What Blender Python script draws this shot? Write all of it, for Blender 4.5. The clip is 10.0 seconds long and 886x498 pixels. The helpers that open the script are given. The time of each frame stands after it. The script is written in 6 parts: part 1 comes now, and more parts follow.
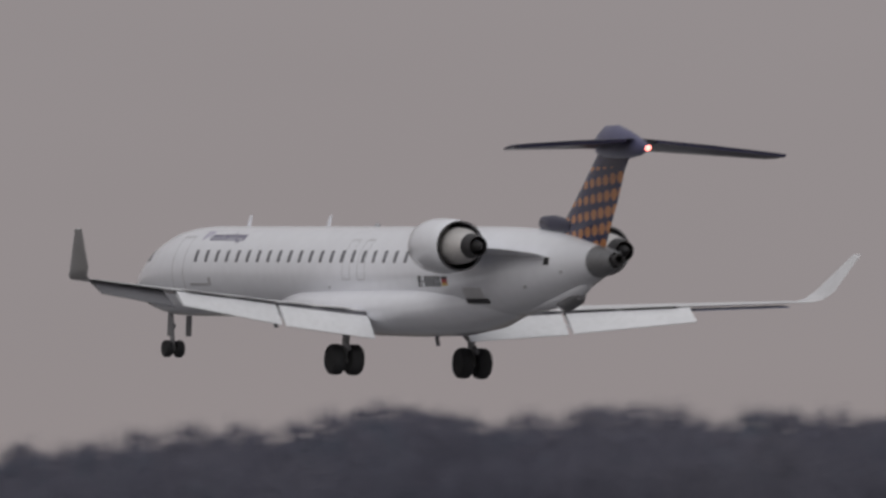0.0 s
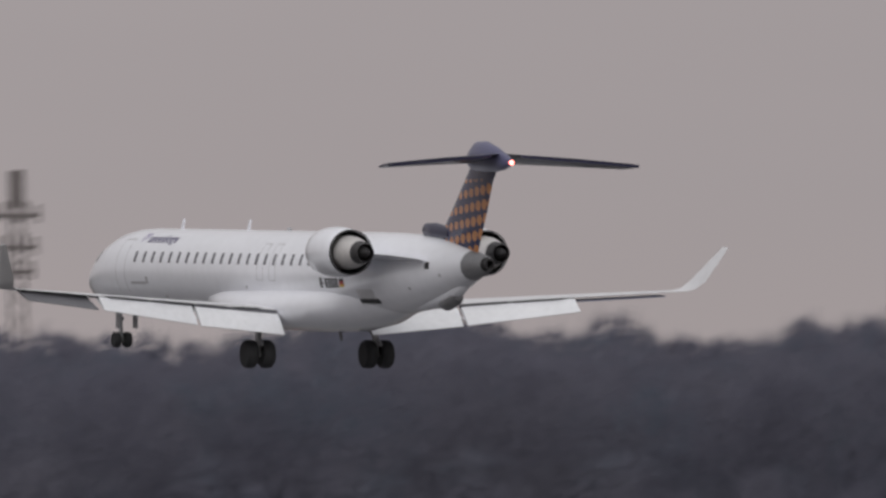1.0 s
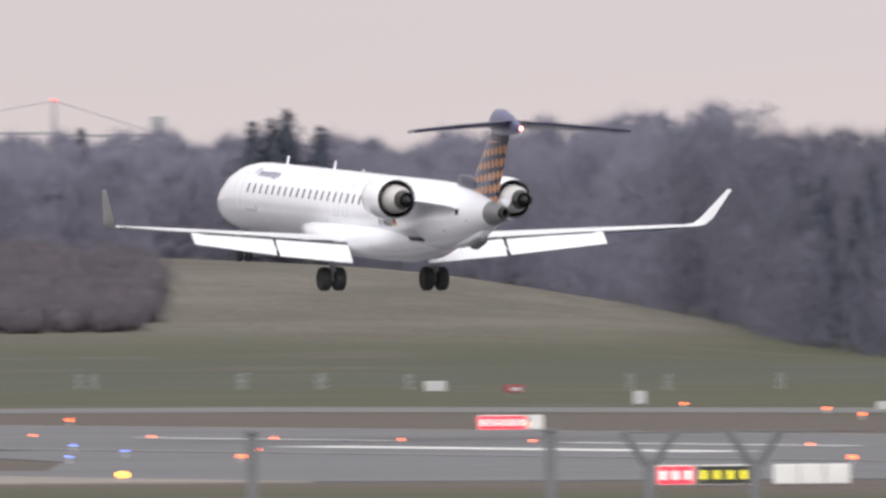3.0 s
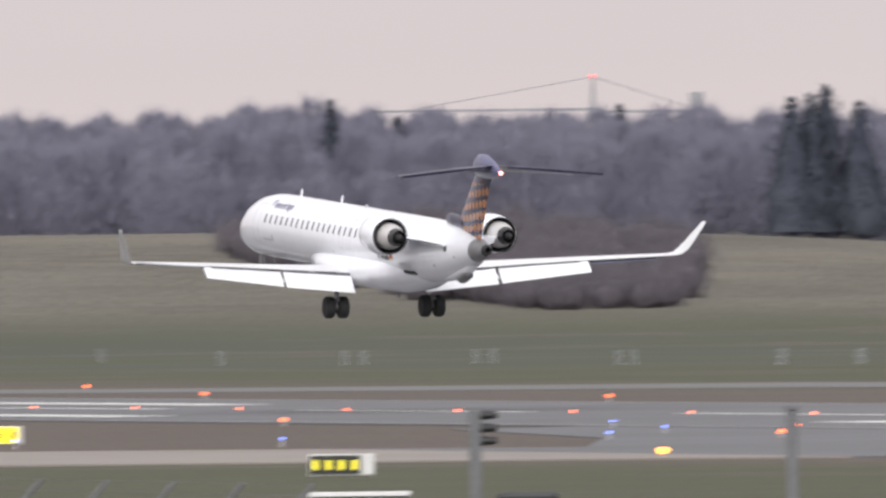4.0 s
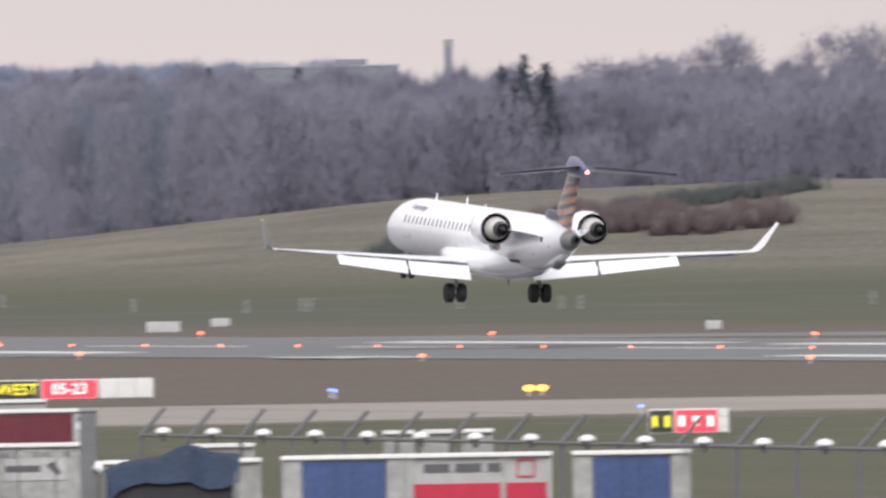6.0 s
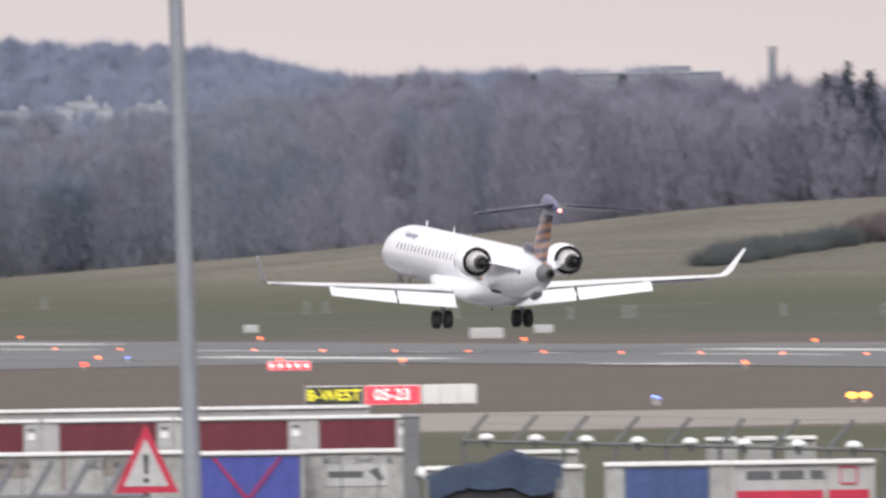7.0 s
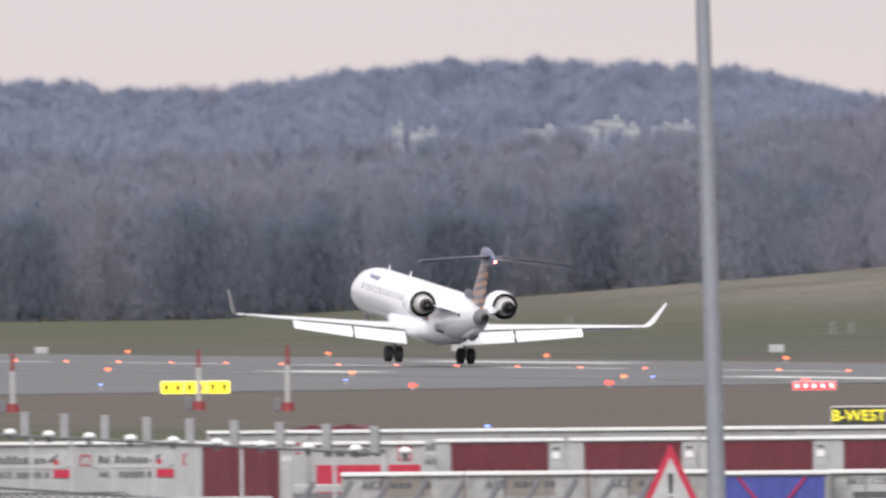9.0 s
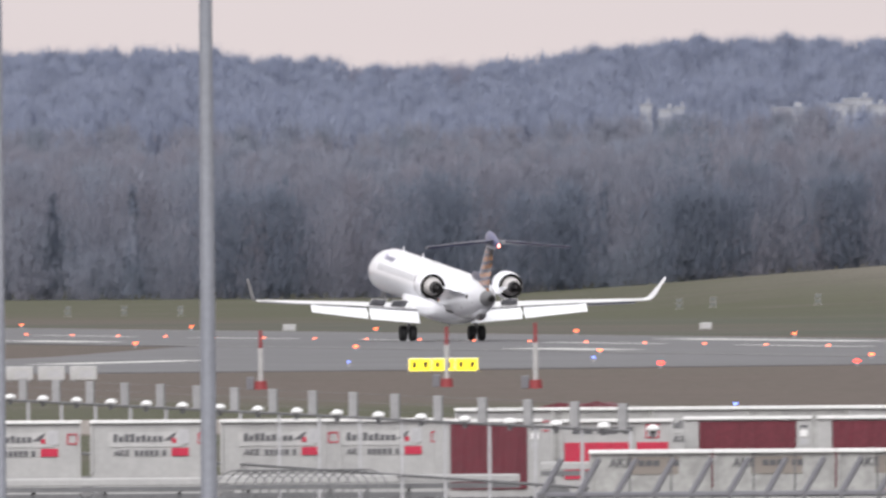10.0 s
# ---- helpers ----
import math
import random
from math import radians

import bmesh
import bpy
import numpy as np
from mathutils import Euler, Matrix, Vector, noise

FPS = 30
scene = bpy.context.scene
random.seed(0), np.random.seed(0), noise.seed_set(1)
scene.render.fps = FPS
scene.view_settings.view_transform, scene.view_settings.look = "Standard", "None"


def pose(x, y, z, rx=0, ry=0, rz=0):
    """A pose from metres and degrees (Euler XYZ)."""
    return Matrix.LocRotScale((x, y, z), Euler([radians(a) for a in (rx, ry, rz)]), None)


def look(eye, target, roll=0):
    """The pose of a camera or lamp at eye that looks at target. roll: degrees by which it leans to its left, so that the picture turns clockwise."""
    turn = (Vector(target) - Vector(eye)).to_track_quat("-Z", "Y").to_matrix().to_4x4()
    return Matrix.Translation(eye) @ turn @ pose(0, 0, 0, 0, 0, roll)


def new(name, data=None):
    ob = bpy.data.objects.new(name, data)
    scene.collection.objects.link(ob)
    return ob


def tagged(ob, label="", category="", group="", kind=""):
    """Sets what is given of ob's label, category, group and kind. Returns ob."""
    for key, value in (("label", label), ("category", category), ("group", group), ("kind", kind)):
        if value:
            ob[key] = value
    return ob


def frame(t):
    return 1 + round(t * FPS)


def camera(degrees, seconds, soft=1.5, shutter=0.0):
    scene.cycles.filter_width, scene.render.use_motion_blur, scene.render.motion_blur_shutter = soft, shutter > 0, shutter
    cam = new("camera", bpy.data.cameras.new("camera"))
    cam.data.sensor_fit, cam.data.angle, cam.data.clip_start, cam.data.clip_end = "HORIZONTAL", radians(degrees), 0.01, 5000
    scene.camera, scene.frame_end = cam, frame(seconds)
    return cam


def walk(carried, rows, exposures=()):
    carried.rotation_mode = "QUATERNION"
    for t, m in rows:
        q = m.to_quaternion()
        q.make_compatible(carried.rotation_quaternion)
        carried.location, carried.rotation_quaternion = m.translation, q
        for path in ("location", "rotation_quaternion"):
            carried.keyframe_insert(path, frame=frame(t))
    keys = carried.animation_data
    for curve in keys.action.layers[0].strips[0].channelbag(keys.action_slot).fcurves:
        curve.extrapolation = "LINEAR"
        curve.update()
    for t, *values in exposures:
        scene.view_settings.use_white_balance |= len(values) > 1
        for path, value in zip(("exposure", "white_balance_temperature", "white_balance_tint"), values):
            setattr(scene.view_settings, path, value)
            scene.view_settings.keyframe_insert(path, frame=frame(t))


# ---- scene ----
# A twin-jet airliner landing on a runway under an overcast winter sky,
# followed from a fixed stand with a long lens. +Y runs along the runway.
from math import sin, cos, tan, pi, hypot, atan2

EYE = (0.0, 0.0, 5.663)
CENTRE = 265.4          # x of the runway centreline
cam = camera(2.3619, 10.0, soft=2.6, shutter=0.5)

# seconds, bearing (degrees clockwise from +Y), elevation, lean
AIM = [
    (0.0, 25.0502, 1.0200, -0.802), (0.5, 23.9187, 0.9152, -0.790), (1.0, 22.9554, 0.7136, -0.769),
    (1.5, 21.8261, 0.4882, -0.722), (2.0, 20.7237, 0.2577, -0.604), (2.5, 19.8519, 0.0711, -0.463),
    (2.7, 19.5801, 0.0838, -0.465), (3.8, 17.9839, 0.0900, -0.643), (4.0, 17.7154, 0.0650, -0.701),
    (4.5, 16.9431, -0.0200, -0.708), (5.0, 16.1994, -0.0908, -0.728), (5.5, 15.6560, -0.0309, -0.839),
    (5.7, 15.4303, -0.0308, -0.924), (6.8, 14.4452, -0.0633, -0.881), (7.0, 14.2649, -0.0231, -0.823),
    (7.5, 13.8179, 0.0164, -0.702), (8.0, 13.4794, -0.0049, -0.558), (8.5, 13.2058, -0.0006, -0.479),
    (9.0, 12.8633, 0.0443, -0.487), (9.5, 12.4946, 0.0411, -0.476), (10.0, 12.2013, -0.0107, -0.405),
]


def bearing_point(az, dist, z=0.0):
    a = radians(az)
    return Vector((dist * sin(a), dist * cos(a), z))


def aim(az, el, lean):
    a, e = radians(az), radians(el)
    d = Vector((sin(a) * cos(e), cos(a) * cos(e), sin(e))) * 1000
    return look(EYE, Vector(EYE) + d, lean)


walk(cam, [(t, aim(az, el, lean)) for t, az, el, lean in AIM],
     exposures=[(0.0, -1.28), (0.5, -1.18), (1.0, -0.98), (1.5, -0.74), (2.0, -0.40), (2.5, -0.06), (3.0, 0.0), (5.0, 0.03), (6.0, 0.07), (10.0, 0.08)])

# ---- light: a bright overcast dome, faint sun behind the cloud ----
SUN_EL, SUN_AZ = 36.0, 208.0
world = bpy.data.worlds.new("overcast")
scene.world = world
world.use_nodes = True
wn, wl = world.node_tree.nodes, world.node_tree.links
wn.clear()
w_out = wn.new("ShaderNodeOutputWorld")
w_sky = wn.new("ShaderNodeTexSky")
w_sky.sky_type, w_sky.sun_disc = "NISHITA", False
w_sky.sun_elevation, w_sky.sun_rotation = radians(SUN_EL), radians(SUN_AZ)
w_sky.dust_density, w_sky.air_density = 4.0, 1.0
w_grey = wn.new("ShaderNodeHueSaturation")
w_grey.inputs["Saturation"].default_value = 0.12
wl.new(w_sky.outputs[0], w_grey.inputs["Color"])
w_bg1 = wn.new("ShaderNodeBackground")
w_bg1.inputs["Strength"].default_value = 0.02
wl.new(w_grey.outputs[0], w_bg1.inputs["Color"])
w_co = wn.new("ShaderNodeTexCoord")
w_sep = wn.new("ShaderNodeSeparateXYZ")
wl.new(w_co.outputs["Generated"], w_sep.inputs[0])
w_ramp = wn.new("ShaderNodeValToRGB")
cr = w_ramp.color_ramp
cr.elements[0].position, cr.elements[0].color = 0.0, (0.735, 0.638, 0.632, 1)
cr.elements[1].position, cr.elements[1].color = 1.0, (0.98, 0.98, 1.0, 1)
e = cr.elements.new(0.015)
e.color = (0.685, 0.613, 0.622, 1)
e = cr.elements.new(0.4)
e.color = (0.84, 0.82, 0.85, 1)
wl.new(w_sep.outputs["Z"], w_ramp.inputs[0])
w_mapn = wn.new("ShaderNodeMapping")
w_mapn.inputs["Scale"].default_value = (6, 6, 40)
wl.new(w_co.outputs["Generated"], w_mapn.inputs[0])
w_noise = wn.new("ShaderNodeTexNoise")
w_noise.inputs["Scale"].default_value = 1.5
w_noise.inputs["Detail"].default_value = 3
wl.new(w_mapn.outputs[0], w_noise.inputs["Vector"])
w_mr = wn.new("ShaderNodeMapRange")
w_mr.inputs["To Min"].default_value, w_mr.inputs["To Max"].default_value = 0.92, 1.08
wl.new(w_noise.outputs["Fac"], w_mr.inputs[0])
w_bg2 = wn.new("ShaderNodeBackground")
wl.new(w_ramp.outputs[0], w_bg2.inputs["Color"])
wl.new(w_mr.outputs[0], w_bg2.inputs["Strength"])
w_add = wn.new("ShaderNodeAddShader")
wl.new(w_bg1.outputs[0], w_add.inputs[0])
wl.new(w_bg2.outputs[0], w_add.inputs[1])
wl.new(w_add.outputs[0], w_out.inputs["Surface"])

sun_data = bpy.data.lights.new("sun", "SUN")
sun_data.energy, sun_data.angle, sun_data.color = 2.2, radians(40), (1.0, 0.975, 0.955)
sun = new("sun", sun_data)
_a, _e = radians(SUN_AZ), radians(SUN_EL)
sun.matrix_world = look((sin(_a) * cos(_e) * 100, cos(_a) * cos(_e) * 100, sin(_e) * 100), (0, 0, 0))


# ---- materials ----
def material(name, base, rough=0.6, metal=0.0, vary=0.12, scale=1.0, fine=8.0, bump=0.0, second=None, glow=0.0, spec=0.5):
    """Base colour varied at two scales, with a bump of its own."""
    m = bpy.data.materials.new(name)
    m.use_nodes = True
    n, l = m.node_tree.nodes, m.node_tree.links
    b = n["Principled BSDF"]
    b.inputs["Roughness"].default_value, b.inputs["Metallic"].default_value = rough, metal
    b.inputs["Specular IOR Level"].default_value = spec
    co = n.new("ShaderNodeTexCoord")
    big, small = n.new("ShaderNodeTexNoise"), n.new("ShaderNodeTexNoise")
    big.inputs["Scale"].default_value, small.inputs["Scale"].default_value = scale, scale * fine
    big.inputs["Detail"].default_value, small.inputs["Detail"].default_value = 3, 4
    for t in (big, small):
        l.new(co.outputs["Object"], t.inputs["Vector"])
    mix = n.new("ShaderNodeMix")
    mix.data_type = "RGBA"
    lo = tuple(c * (1 - vary) for c in base)
    hi = tuple(min(1, c * (1 + vary)) for c in base)
    if second:
        lo, hi = base, second
    mix.inputs["A"].default_value, mix.inputs["B"].default_value = (*lo, 1), (*hi, 1)
    add = n.new("ShaderNodeMath")
    add.operation = "ADD"
    l.new(big.outputs["Fac"], add.inputs[0])
    l.new(small.outputs["Fac"], add.inputs[1])
    mr = n.new("ShaderNodeMapRange")
    mr.inputs["From Min"].default_value, mr.inputs["From Max"].default_value = 0.7, 1.3
    l.new(add.outputs[0], mr.inputs[0])
    l.new(mr.outputs[0], mix.inputs["Factor"])
    l.new(mix.outputs["Result"], b.inputs["Base Color"])
    if bump:
        bp = n.new("ShaderNodeBump")
        bp.inputs["Strength"].default_value, bp.inputs["Distance"].default_value = bump, 0.02
        l.new(small.outputs["Fac"], bp.inputs["Height"])
        l.new(bp.outputs[0], b.inputs["Normal"])
    if glow:
        b.inputs["Emission Color"].default_value = (*base, 1)
        b.inputs["Emission Strength"].default_value = glow
    return m


M_WHITE = material("white_aircraft_paint", (0.86, 0.87, 0.92), 0.13, vary=0.03, scale=0.3, spec=0.6)
M_WING = material("light_grey_wing_paint", (0.74, 0.74, 0.76), 0.3, vary=0.05, scale=0.5)
M_FLAP = material("white_flap_paint", (0.80, 0.81, 0.84), 0.4, vary=0.05, scale=0.7)
M_DARKWING = material("dark_grey_parts_and_slot_shade", (0.16, 0.16, 0.18), 0.45, vary=0.1)
M_NAVY = material("navy_blue_tail_paint", (0.028, 0.028, 0.06), 0.3, spec=0.4, vary=0.08, scale=0.6)
# navy cap lightened in colour for the pale sky it mirrors
M_NAVYLT = material("sky_pale_blue_grey_cap", (0.12, 0.12, 0.21), 0.35, vary=0.1)
M_RUBBER = material("black_tyre_rubber", (0.018, 0.018, 0.02), 0.8, vary=0.2, scale=4)
M_RIM = material("grey_wheel_rim", (0.25, 0.25, 0.27), 0.45, metal=0.6)
M_STEEL = material("brushed_engine_metal", (0.62, 0.60, 0.59), 0.38, metal=0.25, vary=0.1, scale=2)
M_DARKMETAL = material("sooty_nozzle_metal", (0.06, 0.058, 0.06), 0.5, metal=0.6, vary=0.2, scale=3)
M_CONE = material("grey_tailcone_metal", (0.23, 0.23, 0.24), 0.45, metal=0.4, vary=0.15, scale=1.5)
M_GLASS = material("dark_window_glass", (0.17, 0.17, 0.19), 0.2, vary=0.1)
M_LINE = material("grey_panel_line", (0.42, 0.42, 0.44), 0.5, vary=0.1)
M_LETTER = material("dark_grey_lettering", (0.20, 0.19, 0.26), 0.5, vary=0.05)
M_PANEL = material("light_grey_panel_paint", (0.58, 0.58, 0.60), 0.35, vary=0.06)
M_EMBLEM = material("pale_violet_emblem", (0.36, 0.33, 0.45), 0.4, vary=0.05)
M_BLACK = material("black_paint", (0.02, 0.02, 0.022), 0.5, vary=0.2)
M_STRUT = material("grey_gear_metal", (0.33, 0.33, 0.34), 0.4, metal=0.5, vary=0.15, scale=3)


def dot_material():
    """Navy fin with rows of orange discs that grow towards the trailing edge."""
    m = material("navy_fin_with_orange_dots", (0.035, 0.036, 0.085), 0.16, vary=0.08, scale=0.6)
    n, l = m.node_tree.nodes, m.node_tree.links
    b = n["Principled BSDF"]
    old = b.inputs["Base Color"].links[0].from_socket
    co = n.new("ShaderNodeTexCoord")
    sep = n.new("ShaderNodeSeparateXYZ")
    l.new(co.outputs["Object"], sep.inputs[0])

    def math(op, a, c=None, d=None):
        k = n.new("ShaderNodeMath")
        k.operation = op
        for i, v in enumerate((a, c, d)):
            if v is None:
                continue
            if isinstance(v, (int, float)):
                k.inputs[i].default_value = v
            else:
                l.new(v, k.inputs[i])
        return k.outputs[0]

    y, z = sep.outputs["Y"], sep.outputs["Z"]
    u = math("DIVIDE", math("ADD", y, math("MULTIPLY", z, 0.75)), 0.42)
    v = math("DIVIDE", math("ADD", z, math("MULTIPLY", y, 0.10)), 0.46)
    fu = math("SUBTRACT", math("FRACT", u), 0.5)
    fv = math("SUBTRACT", math("FRACT", v), 0.5)
    a, c = math("MULTIPLY", fu, 0.42), math("MULTIPLY", fv, 0.46)
    dz = math("DIVIDE", math("SUBTRACT", c, math("MULTIPLY", a, 0.10)), 0.925)
    dy = math("SUBTRACT", a, math("MULTIPLY", dz, 0.75))
    r = math("SQRT", math("ADD", math("MULTIPLY", math("POWER", dy, 2.0), 0.7), math("POWER", dz, 2.0)))
    edge = math("MULTIPLY_ADD", math("ADD", y, math("MULTIPLY", z, 0.75)), -0.022, -0.055)
    dot = math("LESS_THAN", r, math("MINIMUM", math("MAXIMUM", edge, 0.105), 0.185))
    low = math("LESS_THAN", z, 6.12)
    fac = math("MULTIPLY", dot, low)
    mix = n.new("ShaderNodeMix")
    mix.data_type = "RGBA"
    mix.inputs["B"].default_value = (0.52, 0.23, 0.10, 1)
    l.new(old, mix.inputs["A"])
    l.new(fac, mix.inputs["Factor"])
    l.new(mix.outputs["Result"], b.inputs["Base Color"])
    return m


M_DOTS = dot_material()


def lamp_material(name, colour, strength):
    m = bpy.data.materials.new(name)
    m.use_nodes = True
    b = m.node_tree.nodes["Principled BSDF"]
    b.inputs["Base Color"].default_value = (*colour, 1)
    b.inputs["Emission Color"].default_value = (*colour, 1)
    b.inputs["Emission Strength"].default_value = strength
    return m


M_ORANGE = lamp_material("orange_lamp", (1.0, 0.15, 0.05), 4.5)
M_REDLAMP = lamp_material("red_lamp", (1.0, 0.045, 0.03), 5.0)
M_PINK = lamp_material("pale_red_lamp", (1.0, 0.20, 0.11), 3.0)
M_BLUE = lamp_material("blue_lamp", (0.16, 0.26, 1.0), 4.0)
M_AMBER = lamp_material("amber_lamp", (1.0, 0.38, 0.05), 5.0)
M_SIGNRED = lamp_material("lit_red_sign", (0.85, 0.045, 0.075), 0.75)
M_SIGNYEL = lamp_material("lit_yellow_sign", (0.95, 0.78, 0.03), 1.0)
M_SIGNTEXTW = lamp_material("lit_white_lettering", (1.0, 0.85, 0.82), 0.8)
M_SIGNTEXTY = lamp_material("lit_yellow_lettering", (0.85, 0.75, 0.04), 0.7)

M_GRASS = bpy.data.materials.new("winter_grass")
M_GRASS.use_nodes = True


def grass_nodes():
    n, l = M_GRASS.node_tree.nodes, M_GRASS.node_tree.links
    b = n["Principled BSDF"]
    b.inputs["Roughness"].default_value = 0.95
    b.inputs["Specular IOR Level"].default_value = 0.1
    g = n.new("ShaderNodeNewGeometry")
    sep = n.new("ShaderNodeSeparateXYZ")
    l.new(g.outputs["Position"], sep.inputs[0])

    def noise_tex(scale, detail=4):
        t = n.new("ShaderNodeTexNoise")
        t.inputs["Scale"].default_value, t.inputs["Detail"].default_value = scale, detail
        l.new(g.outputs["Position"], t.inputs["Vector"])
        return t.outputs["Fac"]

    def mix(fac, a, c):
        k = n.new("ShaderNodeMix")
        k.data_type = "RGBA"
        for name, v in (("A", a), ("B", c)):
            if isinstance(v, tuple):
                k.inputs[name].default_value = (*v, 1)
            else:
                l.new(v, k.inputs[name])
        l.new(fac, k.inputs["Factor"])
        return k.outputs["Result"]

    def rng(v, a, c):
        k = n.new("ShaderNodeMapRange")
        k.interpolation_type = "SMOOTHSTEP"
        k.inputs["From Min"].default_value, k.inputs["From Max"].default_value = a, c
        l.new(v, k.inputs[0])
        return k.outputs[0]

    def mul(a, c):
        k = n.new("ShaderNodeMath")
        k.operation = "MULTIPLY"
        l.new(a, k.inputs[0])
        l.new(c, k.inputs[1])
        return k.outputs[0]

    big, mid, fine = noise_tex(0.012), noise_tex(0.09), noise_tex(1.5)
    green = mix(mid, (0.072, 0.080, 0.050), (0.102, 0.104, 0.070))
    dry = mix(mid, (0.110, 0.090, 0.082), (0.146, 0.121, 0.111))
    bands = n.new("ShaderNodeTexNoise")
    stretch = n.new("ShaderNodeMapping")
    stretch.inputs["Scale"].default_value = (0.02, 0.012, 0.9)
    l.new(g.outputs["Position"], stretch.inputs[0])
    l.new(stretch.outputs[0], bands.inputs["Vector"])
    bands.inputs["Scale"].default_value, bands.inputs["Detail"].default_value = 1.0, 5
    # bank grass: its own olive brown, lifted paler and bluer for haze
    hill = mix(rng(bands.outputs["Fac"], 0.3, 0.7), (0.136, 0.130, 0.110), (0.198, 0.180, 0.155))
    x = sep.outputs["X"]
    along = n.new("ShaderNodeMath")
    along.operation = "MULTIPLY_ADD"
    along.inputs[1].default_value = 0.25
    l.new(sep.outputs["Y"], along.inputs[0])
    l.new(x, along.inputs[2])
    near_dry = mul(rng(along.outputs[0], 336, 358), rng(x, 352, 312))
    c = mix(near_dry, green, dry)
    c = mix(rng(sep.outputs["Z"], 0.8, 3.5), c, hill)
    r2 = n.new("ShaderNodeVectorMath")
    r2.operation = "LENGTH"
    l.new(g.outputs["Position"], r2.inputs[0])
    strip = mul(rng(r2.outputs["Value"], 1230, 1330), rng(r2.outputs["Value"], 1640, 1520))
    c = mix(mul(strip, rng(bands.outputs["Fac"], 0.25, 0.6)), c, (0.080, 0.092, 0.074))
    c = mix(mul(rng(noise_tex(0.03, 6), 0.50, 0.62), rng(mid, 0.35, 0.65)), c, (0.124, 0.111, 0.096))
    c = mix(rng(fine, 0.42, 0.72), c, (0.082, 0.075, 0.060))
    # leaf litter, tinted bluish to go with the hazed woods
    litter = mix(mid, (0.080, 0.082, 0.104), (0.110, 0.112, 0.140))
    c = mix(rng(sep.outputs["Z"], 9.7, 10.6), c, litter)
    l.new(c, b.inputs["Base Color"])


grass_nodes()
M_ASPHALT = material("grey_grooved_runway_asphalt", (0.112, 0.112, 0.120), 0.75, vary=0.16, scale=0.05, fine=14)
M_TAXI = material("pale_concrete_taxiway", (0.235, 0.208, 0.188), 0.8, vary=0.12, scale=0.08, fine=12)
M_APRON = material("grey_apron_concrete", (0.13, 0.127, 0.127), 0.8, vary=0.15, scale=0.1, fine=12)
M_WORNMARK = material("worn_edge_paint", (0.20, 0.20, 0.20), 0.75, vary=0.3, scale=0.3)
M_MARK = material("white_runway_paint", (0.62, 0.62, 0.60), 0.7, vary=0.15, scale=0.5)
# far grey with the distance haze mixed into it
M_FARWALL = material("hazed_far_grey", (0.20, 0.21, 0.245), 0.9, vary=0.12, scale=0.1)


def wood_material(name, a, b, patch=0.05, streak=0.5, evergreen=None):
    """Bare wood from afar: two hazed tones in patches, faint upright streaks of stems."""
    m = bpy.data.materials.new(name)
    m.use_nodes = True
    n, l = m.node_tree.nodes, m.node_tree.links
    p = n["Principled BSDF"]
    p.inputs["Roughness"].default_value, p.inputs["Specular IOR Level"].default_value = 0.95, 0.05
    g = n.new("ShaderNodeNewGeometry")

    def noise(scale, squash, detail):
        k, t = n.new("ShaderNodeMapping"), n.new("ShaderNodeTexNoise")
        k.inputs["Scale"].default_value = (scale, scale, scale * squash)
        t.inputs["Scale"].default_value, t.inputs["Detail"].default_value = 1.0, detail
        l.new(g.outputs["Position"], k.inputs[0])
        l.new(k.outputs[0], t.inputs["Vector"])
        return t.outputs["Fac"]

    def rng(v, lo, hi, to0=0.0, to1=1.0):
        k = n.new("ShaderNodeMapRange")
        for name_, val in (("From Min", lo), ("From Max", hi), ("To Min", to0), ("To Max", to1)):
            k.inputs[name_].default_value = val
        l.new(v, k.inputs[0])
        return k.outputs[0]

    def mix(f, c, d, mode="MIX"):
        k = n.new("ShaderNodeMix")
        k.data_type, k.blend_type = "RGBA", mode
        for key, v in (("Factor", f), ("A", c), ("B", d)):
            if isinstance(v, float):
                k.inputs[key].default_value = v
            elif isinstance(v, tuple):
                k.inputs[key].default_value = (*v, 1)
            else:
                l.new(v, k.inputs[key])
        return k.outputs["Result"]

    c = mix(rng(noise(patch, 1.6, 3), 0.36, 0.64), a, b)
    if evergreen:
        c = mix(rng(noise(patch * 1.7, 1.2, 2), 0.56, 0.66), c, evergreen)
    tone = rng(noise(streak, 0.10, 4), 0.3, 0.7, 0.92, 1.08)
    grey = n.new("ShaderNodeCombineColor")
    for ch in ("Red", "Green", "Blue"):
        l.new(tone, grey.inputs[ch])
    c = mix(1.0, c, grey.outputs[0], "MULTIPLY")
    l.new(c, p.inputs["Base Color"])
    return m


# distance haze is in these colours: paler and bluer the farther the trees
M_WOODS = wood_material("hazed_winter_twigs", (0.278, 0.272, 0.340), (0.300, 0.294, 0.365))
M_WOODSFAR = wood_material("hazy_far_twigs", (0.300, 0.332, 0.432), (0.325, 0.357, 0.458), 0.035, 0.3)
M_WOODSMID = wood_material("hazed_brown_grey_slope_twigs", (0.285, 0.282, 0.333), (0.285, 0.308, 0.378), 0.06, 0.35, (0.235, 0.262, 0.320))
M_WOODSNEAR = wood_material("less_hazed_bare_twigs", (0.180, 0.180, 0.230), (0.215, 0.212, 0.260), 0.05, 0.5, (0.165, 0.185, 0.235))
M_CONIFER = wood_material("hazed_conifer_needles", (0.200, 0.228, 0.290), (0.225, 0.252, 0.318), 0.2, 0.8)
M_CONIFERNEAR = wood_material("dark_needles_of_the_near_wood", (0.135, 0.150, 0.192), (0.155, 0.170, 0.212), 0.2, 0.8)
